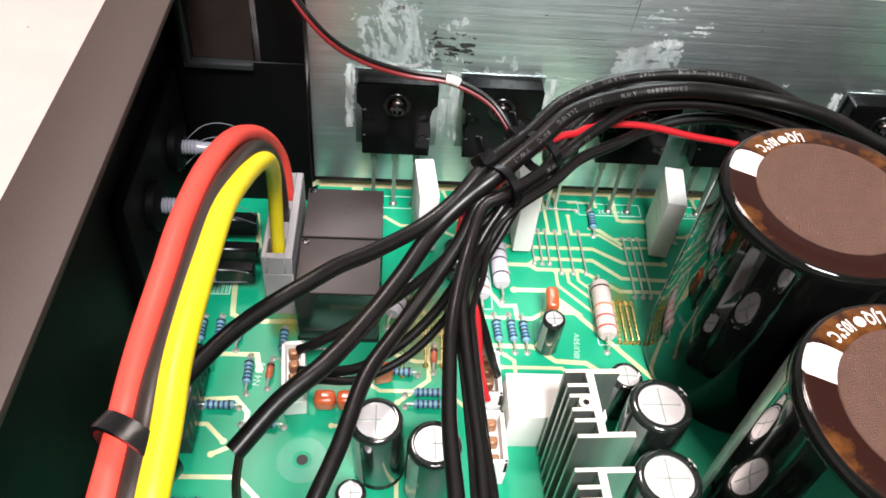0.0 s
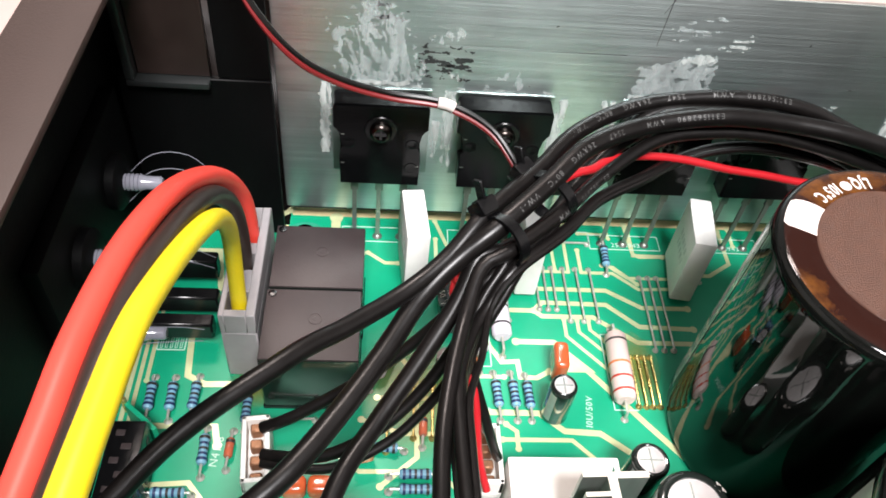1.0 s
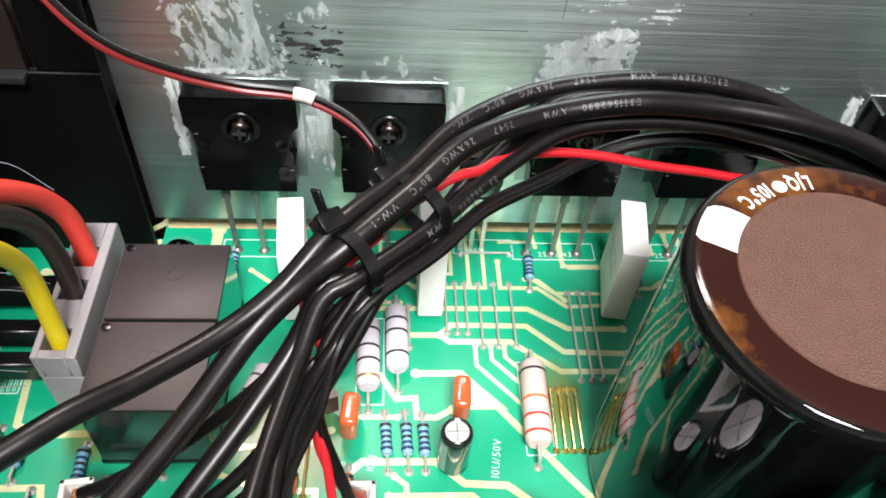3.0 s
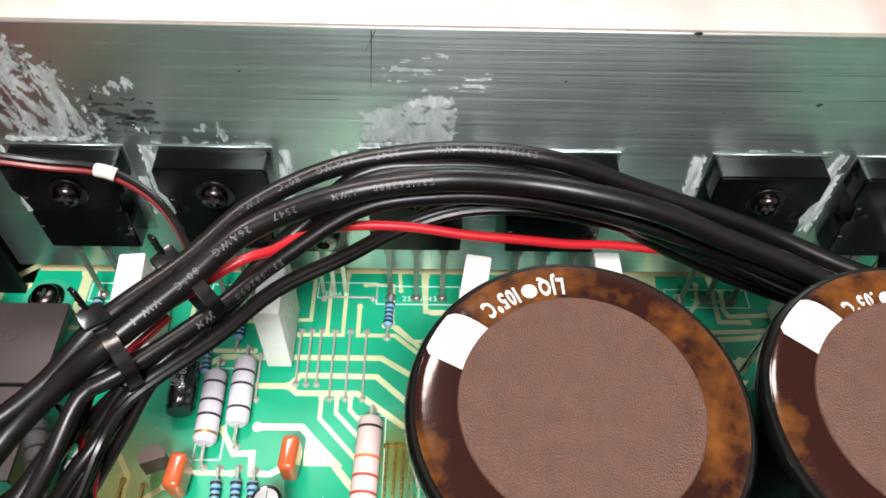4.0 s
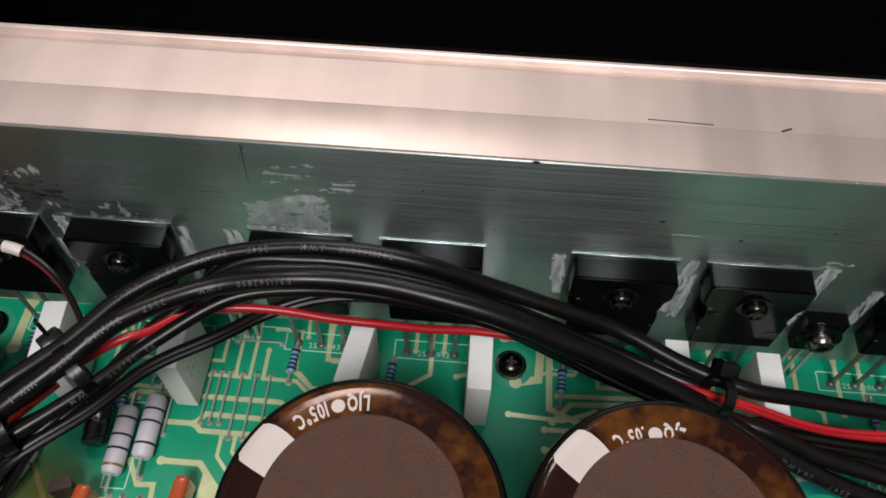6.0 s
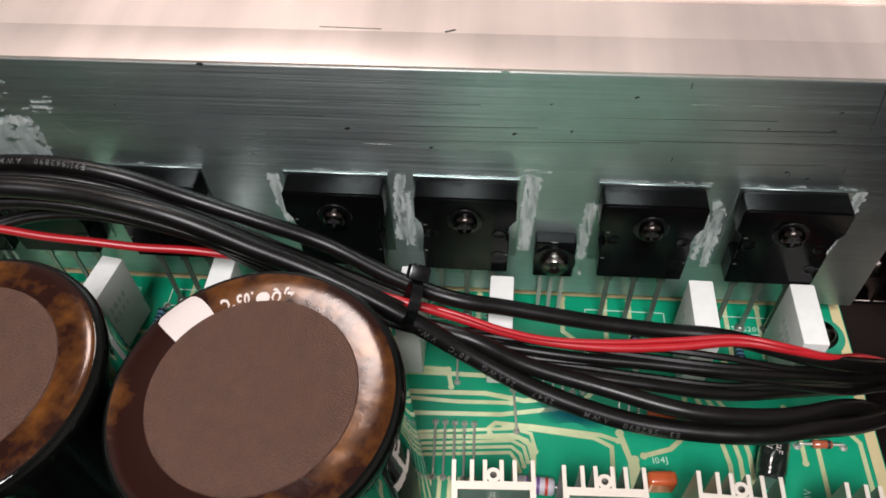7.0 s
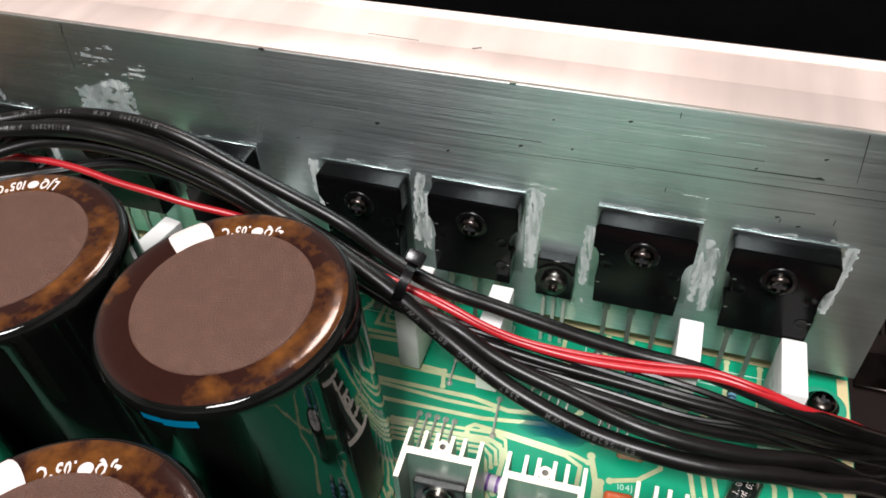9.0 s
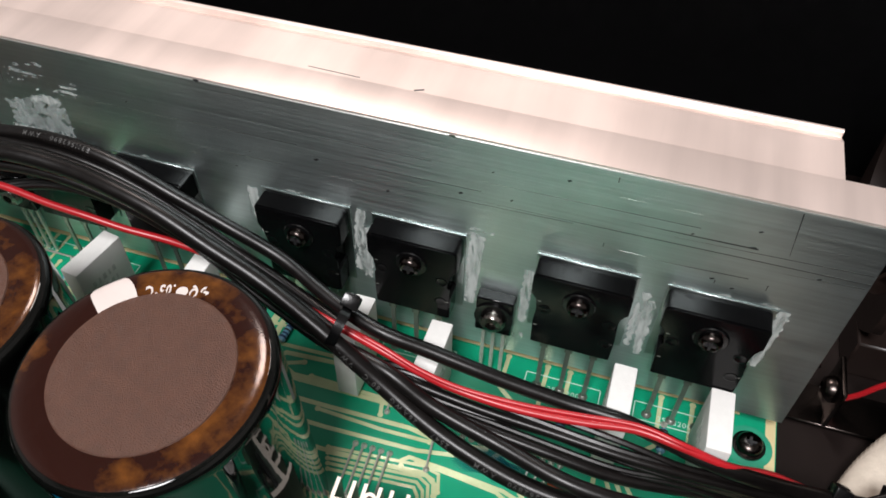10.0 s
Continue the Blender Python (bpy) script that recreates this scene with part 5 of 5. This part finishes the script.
def ecap(x, y, r, h, label, tilt=(0, 0), turn=0, top=True, group="small electrolytic capacitors"):
    t = thing("small_capacitor", x, y, 0, label, "capacitor", group)
    t.matrix_basis = pose(x * MM, y * MM, 0.3 * MM, tilt[0], tilt[1], turn)
    part("can", lathe(bmesh.new(), [(0, 0.2), (0.9 * r, 0.2), (r, 0.8), (0.93 * r, 1.6), (r, 2.4), (r, h - 1.0), (0.97 * r, h - 0.4), (0.9 * r, h), (0.8 * r, h + 0.14), (0.73 * r, h + 0.05), (0.72 * r, h - 0.2)], 32), CAN, t)
    part("top", lathe(bmesh.new(), [(0.73 * r, h - 0.16), (0.68 * r, h - 0.13), (0, h - 0.12)], 28), CANTOP, t, "bare metal top")
    bm = bmesh.new()
    box(bm, -0.62 * r, 0.62 * r, -0.13, 0.13, h - 0.16, h - 0.06)
    box(bm, -0.13, 0.13, -0.62 * r, 0.62 * r, h - 0.16, h - 0.06)
    part("vent_groove", bm, GREYPRINT, t)
    bm = bmesh.new()
    sector(bm, r, 1.5, r, h - 1, 200, 235, 5, 0.04)
    part("stripe", bm, GREYPRINT, t)
    if r > 6:
        bm = bmesh.new()
        letters(bm, "22", 0.36 * r, lambda u, v: Vector(((0.98 * r - 0.7 * v) * math.cos(0.75 - u / r), (0.98 * r - 0.7 * v) * math.sin(0.75 - u / r), h + 0.2 - 0.9 * max(0.0, 0.28 * r - 0.9 * v) / r * 1.4)), 0.0, 0.02)
        part("can_print", bm, WHITE, t, "white printed figures")
    for dx in (-0.4 * r, 0.4 * r):
        part("leg", rod(bmesh.new(), (dx, 0, -1.4), (dx, 0, 0.5), 0.3, 8), TIN, t)
    return t


ecap(36.8, -50.4, 2.7, 11.6, "small black electrolytic capacitor with a bare top", (1, 0))
ecap(49.4, -66.6, 3.6, 13, "small black electrolytic capacitor with a bare top", (0, 3))
ecap(53.0, -78.0, 6.3, 20, "medium black electrolytic capacitor with a bare top")
ecap(51.0, -93.5, 6.3, 20, "medium black electrolytic capacitor with a bare top")
ecap(-1.5, -81.8, 5.2, 19, "medium black electrolytic capacitor with a bare top", (0, -3))
ecap(8.6, -86, 5.2, 18, "medium black electrolytic capacitor with a bare top")
ecap(-6.8, -92, 3.0, 10, "small black electrolytic capacitor with a bare top")
ecap(162.2, -66.8, 3.3, 11, "small black electrolytic capacitor with a bare top")
ecap(205.4, -66, 3.3, 11, "small black electrolytic capacitor with a bare top")
ecap(67, -120, 6.3, 20, "medium black electrolytic capacitor with a bare top")


def lying_cap(x, y, r, h, turn):
    """An electrolytic can lying on its side, its lettering up."""
    t = thing("lying_capacitor", x, y, 0, "black electrolytic capacitor lying flat with white print", "capacitor", "lying electrolytic capacitors", turn)
    m = Matrix.Translation((0, 0, r + 0.1)) @ Matrix.Rotation(radians(-90), 4, "X") @ Matrix.Translation((0, 0, -h / 2))
    part("can", lathe(bmesh.new(), [(0, 0), (0.85 * r, 0), (r, 0.5), (r, h - 2.4), (0.92 * r, h - 1.6), (r, h - 0.8), (0.88 * r, h), (0, h)], 28, m), CAN, t)
    bm = bmesh.new()
    for k, word in enumerate(("10 µF", "50 V")):
        def place(u, v, k=k):
            w = (v - 1.9 * k) / r
            return Vector((-math.sin(w - 0.1) * (r + 0.04), u - h / 2 + 2.6, r + 0.1 + math.cos(w - 0.1) * (r + 0.04)))
        letters(bm, word, 1.9, place)
    part("can_print", bm, WHITE, t)
    for dx in (-1.1, 1.1):
        part("leg", tube(bmesh.new(), [(dx, -h / 2 + 0.2, r), (dx, -h / 2 - 1.0, r), (dx, -h / 2 - 1.5, r * 0.6), (dx, -h / 2 - 1.6, -1.2)], 0.28, 8, 0.5), TIN, t)
    return t


lying_cap(16.2, -25.4, 2.6, 11, 184)
lying_cap(209.0, -34.0, 2.8, 12.5, 163)


def dipped_cap(x, y, w, d, h, turn, label="glossy brick-red dipped film capacitor on two legs"):
    t = thing("film_capacitor", x, y, 0, label, "capacitor", "brick-red film capacitors", turn)
    bm = bmesh.new()
    box(bm, -w / 2, w / 2, -d / 2, d / 2, 1.2, 1.2 + h, min(w, d, h) * 0.4, 4)
    part("coated_body", bm, ORANGE, t)
    for dx in (-w * 0.3, w * 0.3):
        part("leg", rod(bmesh.new(), (dx, 0, -1.2), (dx, 0, 1.8), 0.3, 8), TIN, t)
    return t


dipped_cap(38.6, -40.4, 6.4, 3.1, 6.6, 86)
dipped_cap(19.4, -43.6, 6.4, 3.1, 6.4, 84)
dipped_cap(187.7, -28.6, 5.8, 2.8, 5.0, 4)
dipped_cap(186.6, -41.4, 5.6, 2.8, 5.0, 4)
dipped_cap(-1.4, -60.8, 4.4, 3, 5, 12)
dipped_cap(-13.6, -67.6, 4.6, 3.6, 4, 0)
dipped_cap(-8.8, -67.6, 4.6, 3.6, 4, 0)

t92 = thing("small_transistor", 15.0, -41.4, 0, "tiny half-round brown transistor on three legs", "transistor", turn=20)
part("body", prism(bmesh.new(), [(2.3 * math.cos(a), 2.3 * math.sin(a)) for a in np.linspace(-0.3, math.pi + 0.3, 16)], 2.2, 7.0), BROWN, t92)
for dx in (-1.3, 0, 1.3):
    part("leg", rod(bmesh.new(), (dx, 0.6, -1.2), (dx, 0.6, 2.4), 0.25, 6), TIN, t92)


def link(x0, y0, x1, y1, mat=TIN, group="bare wire links"):
    """A bare wire link between two holes."""
    z = 0.75
    bm = tube(bmesh.new(), [(x0, y0, -1), (x0, y0, z), (x1, y1, z), (x1, y1, -1)], 0.25, 8, 40, 1.0, False)
    for x, y in ((x0, y0), (x1, y1)):
        lathe(bm, [(0.75, 0.08), (0.6, 0.5), (0.3, 0.75)], 10, Matrix.Translation((x, y, 0)))
    return tagged(part("wire_link", bm, mat), "bare tinned wire link soldered flat on the board" if mat is TIN else "bare brass-coloured wire link on the board", "wire link", group)


for x in (37.1, 39.15, 41.15):
    link(x, -23.4, x, -11.2)
for x in (43.9, 47, 50.3):
    link(x, -26.5, x, -11.3)
link(40.8, -3.2, 51.2, -3.2)
link(29.8, -26.8, 29.7, -17)
for x in (61.8, 63.9, 66):
    link(x, -34, x + 0.4, -13.4)
for x in (55.2, 56.8, 58.3, 59.8):
    link(x, -48.2, x + 0.3, -36, GOLD)
for x in (142.6, 144.6, 146.6, 148.6, 150.6):
    link(x + 0.5, -41.8, x, -30, TIN)
link(146.4, -20.4, 146, -13.6)
link(159.3, -31, 158.4, -21.6)
link(3, -59, 3.4, -48, GOLD)
link(8.3, -56, 8.5, -43, GOLD)
link(12, -56, 12.4, -44, GOLD)
link(181, -52, 187.6, -51.6)
link(-20, -52.6, -11, -52.4)
for k in range(5):
    link(164.5 + 2.1 * k, -21.2, 164.9 + 2.1 * k, -16.2)
for k in range(4):
    link(180 + 2.0 * k, -26.6, 180.6 + 2.0 * k, -21.2)


def board_screw(x, y):
    t = thing("board_screw", x, y, 0, "dark cross-head screw holding the board down", "screw", "board screws")
    part("washer", lathe(bmesh.new(), [(1.4, 0.06), (3.6, 0.06), (3.6, 0.6), (1.4, 0.7)], 26), STEEL, t)
    part("head", screw_head(bmesh.new(), 2.9, 2.0, Matrix.Translation((0, 0, 0.6))), STEEL, t)
    bm = bmesh.new()
    box(bm, -1.3, 1.3, -0.3, 0.3, 1.4, 2.25)
    box(bm, -0.3, 0.3, -1.3, 1.3, 1.4, 2.26)
    part("cross_slot", bm, BAND_K, t)
    return t


for sx, sy in ((-17, -4), (104.2, -4.2), (225.3, -3.6)):
    board_screw(sx, sy)


def plug_socket(x, y, w, d, turn, wells):
    t = thing("plug_socket", x, y, 0, "white nylon plug socket with crimped wires", "connector", "white plug sockets", turn)
    bm = bmesh.new()
    box(bm, -w / 2, w / 2, -d / 2, d / 2, 0, 5.0, 0.25, 1)
    for x0, x1, y0, y1 in ((-w / 2, -w / 2 + 0.9, -d / 2, d / 2), (w / 2 - 0.9, w / 2, -d / 2, d / 2), (-w / 2, w / 2, -d / 2, -d / 2 + 0.9), (-w / 2, w / 2, d / 2 - 0.9, d / 2)):
        box(bm, x0, x1, y0, y1, 5.0, 9.2, 0.2, 1)
    part("housing", bm, NYLON, t)
    for k in range(wells):
        y0 = -d / 2 + (k + 0.5) * d / wells
        part("crimp", box(bmesh.new(), -1.1, 1.1, y0 - 0.9, y0 + 0.9, 4.9, 7.6, 0.3, 1), CRIMP, t)
    return t


plug_socket(-20.4, -63, 5.0, 13, 6, 4)
plug_socket(21.4, -63.4, 5.2, 12.0, 0, 4)
plug_socket(21.2, -79, 5.2, 12, 0, 3)
film_block = thing("film_block", 34.4, -71, 0, "white plastic film capacitor block with a dark green printed mark", "capacitor")
part("case", box(bmesh.new(), -10.1, 10.1, -5.4, 5.4, 0, 12, 0.5, 2), NYLON, film_block)
part("printed_mark", prism(bmesh.new(), [(4.6, -4.6), (9.0, -4.6), (9.0, 3.8)], 12.0, 12.05), material("dark_green_print", (0.03, 0.12, 0.08), 0.5), film_block, "dark green printed triangle")


# ---- small finned heat sinks with bolted transistors ----
def small_sink(height, label):
    t = thing("small_heat_sink", 0, 0, 0, label, "heat sink", "small finned heat sinks")
    prof = [(-7, -2.6), (-6, -2.6), (-6, 2.4), (6, 2.4), (6, -2.6), (7, -2.6), (7, 7.6), (6.3, 7.6), (6.3, 3.8)]
    for fx in (3.6, 1.4, -1.4, -3.6):
        prof += [(fx + 0.35, 3.8), (fx + 0.35, 7.6), (fx - 0.35, 7.6), (fx - 0.35, 3.8)]
    prof += [(-6.3, 3.8), (-6.3, 7.6), (-7, 7.6)]
    part("extrusion", prism(bmesh.new(), prof, 0.6, height), ALU_FIN, t)
    part("sawn_top", prism(bmesh.new(), prof, height + 0.02, height + 0.12), ALU_CUT, t, "bright sawn top face")
    bm = bmesh.new()
    lathe(bm, [(0.6, 0), (1.3, 0), (1.3, height + 0.1), (0.6, height + 0.1)], 12, Matrix.Translation((0, 4.9, 0.1)))
    part("screw_channel", bm, ALU_CUT, t)
    body = part("bolted_transistor", box(bmesh.new(), -4.9, 4.9, -1.6, 2.3, 2.6, 9.8, 0.3, 1), BODY, t, "black plastic transistor")
    bm = box(bmesh.new(), -4.9, 4.9, 0.7, 2.35, 9.6, 15.2, 0.3, 1)
    part("tab", bm, BODY, body)
    part("washer", lathe(bmesh.new(), [(1.2, -0.7), (3.1, -0.7), (3.1, -0.1), (1.2, -0.05)], 22, FACE @ Matrix.Translation((0, 12.2, 0))), NICKEL, body)
    part("bolt", screw_head(bmesh.new(), 2.3, 1.1, FACE @ Matrix.Translation((0, 12.2, -0.1))), NICKEL, body)
    for dx in (-2.54, 0, 2.54):
        part("leg", box(bmesh.new(), dx - 0.45, dx + 0.45, -0.6, -0.1, -1.2, 2.8), TIN, body)
    part("mounting_pin", rod(bmesh.new(), (0, 4.9, -1.4), (0, 4.9, 1), 0.7, 8), TIN, t)
    return t


first = small_sink(21.8, "small pale finned heat sink with a bolted black transistor")
first.matrix_basis = at_mm(155.2, -54.9, 0, 3)
for kx, ky, ka in ((173.6, -54.8, 2), (195.5, -54.6, -1), (219, -55.2, -3)):
    copy_thing(first, at_mm(kx, ky, 0, ka))
tall = small_sink(31.5, "taller finned heat sink standing before a white block")
tall.matrix_basis = at_mm(39.4, -84.8, 0, 92)
copy_thing(tall, at_mm(38.4, -104.4, 0, 92))


# ---- loudspeaker terminal block on the side panel ----
block = thing("speaker_terminal", -53, -30, 20, "black loudspeaker terminal block with knurled metal posts", "terminal")
bm = box(bmesh.new(), 0, 3.0, -24, 22, -22, 25, 0.5, 2)
part("backing_plate", bm, CHASSIS_IN, block)
for py_, pz in ((9.5, 12.2), (-10.4, 13), (12, -13), (-8, -12)):
    p = part("post", rod(bmesh.new(), (3, py_, pz), (8.6, py_, pz), 1.0, 12), TIN, block)
    bm = bmesh.new()
    m = along((4.2, py_, pz), (14, py_, pz))
    prof = [(0, 0)]
    for k in range(6):
        prof += [(1.75, 0.1 + 0.75 * k), (1.5, 0.55 + 0.75 * k)]
    prof += [(1.5, 4.6), (1.35, 5.0), (1.35, 7.6), (1.0, 8.0), (0, 8.0)]
    lathe(bm, prof, 18, m)
    part("post_cap", bm, CLEAR, p, "milky ribbed plastic cap")
    part("collar", lathe(bmesh.new(), [(0, 0.02), (5.4, 0.02), (5.4, 1.6), (4.6, 2.2), (0, 2.2)], 24, along((3, py_, pz), (9, py_, pz))), CHASSIS_IN, block)
for py_ in (2.4, -4.4):
    part("lug", box(bmesh.new(), 2.8, 20.5, py_ - 1.6, py_ + 1.6, -16.6, -12.0, 0.4, 1), DARK, block)
part("lug", box(bmesh.new(), 2.8, 19, 9.8, 13.2, -16.6, -11.0, 0.4, 1), DARK, block)
for k in range(7):
    y0 = (-8, -10, -12, -21, -23, -37, -39)[k]
    z0 = (32, 29.5, 28, 19, 17, 14, 12)[k]
    strand = part("glue_strand", tube(bmesh.new(), [(-49.6, y0 - 10, z0 - 2), (-44, y0 - 6, z0 + 1.5), (-38, y0 - 3, z0 - 1), (-33, y0 - 2, z0 - 8 + k)], 0.09, 5, 1.5), CLEAR)
    tagged(strand, "fine pale strand of dried glue between the terminals", "glue", "glue strands")

edge = thing("edge_connector", -42.6, -67, 0, "black edge connector with rows of slots and a green strip", "connector")
part("housing", box(bmesh.new(), -3.0, 3.0, -12, 8, 0, 11, 0.4, 2), DARK, edge)
for k in range(7):
    part("slot", box(bmesh.new(), 2.95, 3.15, -10.6 + 2.6 * k, -9.2 + 2.6 * k, 2.5 + (k % 2) * 1.6, 8.6, 0.1, 1), PLASTIC, edge, "dull recessed slot")
    part("slot", box(bmesh.new(), -1.8 + (k % 2) * 1.4, -0.2 + (k % 2) * 1.6, -10.6 + 2.6 * k, -9.4 + 2.6 * k, 10.9, 11.12, 0.1, 1), PLASTIC, edge, "dull recessed slot")
part("daughter_strip", prism(bmesh.new(), [(-3.0, 13.2), (-2.4, 13.8), (3.9, 8.5), (3.3, 7.9)], 0.1, 7.6), BOARD, edge, "upright green strip of circuit board")
part("clip", box(bmesh.new(), -3.4, -2.6, 13.2, 14.2, 4.6, 8.8, 0.15, 1), GOLD, edge, "bright brass clip")


# ---- fans at both ends of the heat sink ----
def fan(x, y, label):
    t = thing("cooling_fan", x, y, CZ, label, "fan", "cooling fans")
    for k, dx in enumerate((-11.5, 9.0)):
        bm = bmesh.new()
        n = 48
        outer = []
        for i in range(n):
            a = 2 * math.pi * i / n
            c, s = math.cos(a), math.sin(a)
            q = 29 / max(abs(c), abs(s))
            q = min(q, 36)
            outer.append(((q * c, q * s), (26.5 * c, 26.5 * s)))
        rows = [[[bm.verts.new((dx + w, p[0], 41 + p[1])) for p in pair] for pair in outer] for w in (0, 2.5)]
        for i in range(n):
            j = (i + 1) % n
            for q in (0, 1):
                bm.faces.new((rows[q][i][0], rows[q][j][0], rows[q][j][1], rows[q][i][1]))
            for q in (0, 1):
                bm.faces.new((rows[0][i][q], rows[0][j][q], rows[1][j][q], rows[1][i][q]))
        part("flange", bm, FAN, t)
    bm = bmesh.new()
    m = Matrix.Translation((-11, 0, 41)) @ Matrix.Rotation(radians(90), 4, "Y")
    lathe(bm, [(26.6, 0), (28.4, 0), (28.4, 21), (26.6, 21), (26.6, 0)], 48, m)
    part("duct", bm, FAN, t)
    hub = part("hub", lathe(bmesh.new(), [(0, 2), (11, 2), (12, 3), (12, 17), (0, 17)], 30, m), FAN, t)
    for k in range(7):
        bm = bmesh.new()
        w = 2 * math.pi * k / 7
        vs = []
        for r in (11.8, 25.6):
            for q, ang in ((3.5, -0.22), (10, 0.05), (16.5, 0.34)):
                a = w + ang
                vs.append(bm.verts.new(m @ Vector((r * math.cos(a), r * math.sin(a), q))))
        for q in (0, 1):
            bm.faces.new((vs[q], vs[q + 1], vs[q + 4], vs[q + 3]))
        bmesh.ops.solidify(bm, geom=bm.faces[:], thickness=0.9)
        part("blade", bm, FAN, hub)
    part("mounting_foot", box(bmesh.new(), -11.5, 11.5, -27, 27, 0, 12.4, 0.5, 1), FAN, t)
    return t


fan(-38.5, 27, "black square cooling fan beside the heat sink end")
fan(262, 62, "black square cooling fan beyond the heat sink end")
shroud = thing("fan_bracket", -37, 0, CZ, "black steel bracket plate standing before the fan", "bracket")
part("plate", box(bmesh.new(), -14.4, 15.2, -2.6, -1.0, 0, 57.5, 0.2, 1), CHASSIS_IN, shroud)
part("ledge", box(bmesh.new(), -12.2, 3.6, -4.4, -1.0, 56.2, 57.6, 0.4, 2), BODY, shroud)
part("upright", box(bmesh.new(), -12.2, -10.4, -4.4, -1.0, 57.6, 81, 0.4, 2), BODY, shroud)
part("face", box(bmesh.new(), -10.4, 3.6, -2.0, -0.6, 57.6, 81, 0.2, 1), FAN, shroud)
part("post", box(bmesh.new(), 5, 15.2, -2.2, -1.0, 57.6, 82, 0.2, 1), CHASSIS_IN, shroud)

clip = thing("screw_bracket", 240, 20, CZ, "small dark steel bracket with a cross-head screw", "bracket")
part("foot", box(bmesh.new(), -3, 26, -4, 8, 0, 1.2, 0.3, 1), STEEL, clip)
part("upright", box(bmesh.new(), 5.4, 6.6, -4, 8, 1.0, 15, 0.5, 2), STEEL, clip)
part("screw", screw_head(bmesh.new(), 3.4, 2.6, along((5.4, 2.0, 8.5), (0, 2.0, 8.5))), STEEL, clip)
part("stay", tube(bmesh.new(), [(2, 8, 8), (-2, 18, 22), (-5, 26, 34)], 1.0, 8, 3), STEEL, clip)


# ---- woven sleeve ----
def woven(pts, r, flat):
    line = spline(pts, 0.75)
    bm = bmesh.new()
    seg = 72
    rings = []
    side = Vector((1, 0, 0))
    for i, p in enumerate(line):
        t = (line[min(i + 1, len(line) - 1)] - line[max(i - 1, 0)]).normalized()
        side = (side - t * side.dot(t)).normalized()
        up = side.cross(t)
        ring = []
        for k in range(seg):
            a = 2 * math.pi * k / seg
            b = 0.13 * (1 if (i + k // 2) % 2 else -1)
            ring.append(bm.verts.new(p + side * (r + b) * math.cos(a) + up * (r * flat + b) * math.sin(a)))
        rings.append(ring)
    for a, b in zip(rings, rings[1:]):
        for k in range(seg):
            j = (k + 1) % seg
            bm.faces.new((a[k], a[j], b[j], b[k]))
    bm.faces.new(rings[0][::-1])
    bm.faces.new(rings[-1])
    return bm


SLEEVE_LINE = [(242.5, -160, -9.8), (243.6, -70, -9.8), (245.2, -43, -9.8), (247.4, -19, -9.8), (252.4, -4, -9.6), (260, 8, -7.4), (270, 17, -1), (279, 25, 11), (288, 31, 27), (293, 34, 46), (300, 34, 72)]
braid = thing("woven_sleeve", 242.5, -160, CZ, "thick cream woven cable sleeve with blue threads running under the harness", "cable sleeve")


def sleeve_part(name, bm, mat, label=""):
    ob = part(name, bm, mat, braid, label, 25.0)
    ob.matrix_parent_inverse = braid.matrix_basis.inverted()
    return ob


sleeve_part("weave", woven(SLEEVE_LINE, 5.8, 0.68), BRAID, "coarse cream woven yarn")
line = spline(SLEEVE_LINE, 0.75)
random.seed(21)
for far, angle in ((0.44, 150), (0.46, 120), (0.475, 165), (0.845, 95), (0.86, 130), (0.875, 75), (0.89, 110), (0.905, 140)):
    i = int(far * len(line))
    t = (line[i + 1] - line[i - 1]).normalized()
    side = (Vector((1, 0, 0)) - t * t.x).normalized()
    up = side.cross(t)
    if up.z < 0:
        up = -up
    pts = []
    for q in range(2):
        a, p = radians(angle + 5 * q), line[i + 2 * q]
        pts.append(p + side * 5.95 * math.cos(a) + up * (5.8 * 0.68 + 0.15) * math.sin(a))
    sleeve_part("thread", tube(bmesh.new(), pts, 0.22, 6, 0.6), TEAL_YARN, "blue-green tracer thread")
cable_tie((246.6, -35, -9.4), (0.06, 1, 0), 6.6, 4.6, 8, 7, (0, 0, 1))
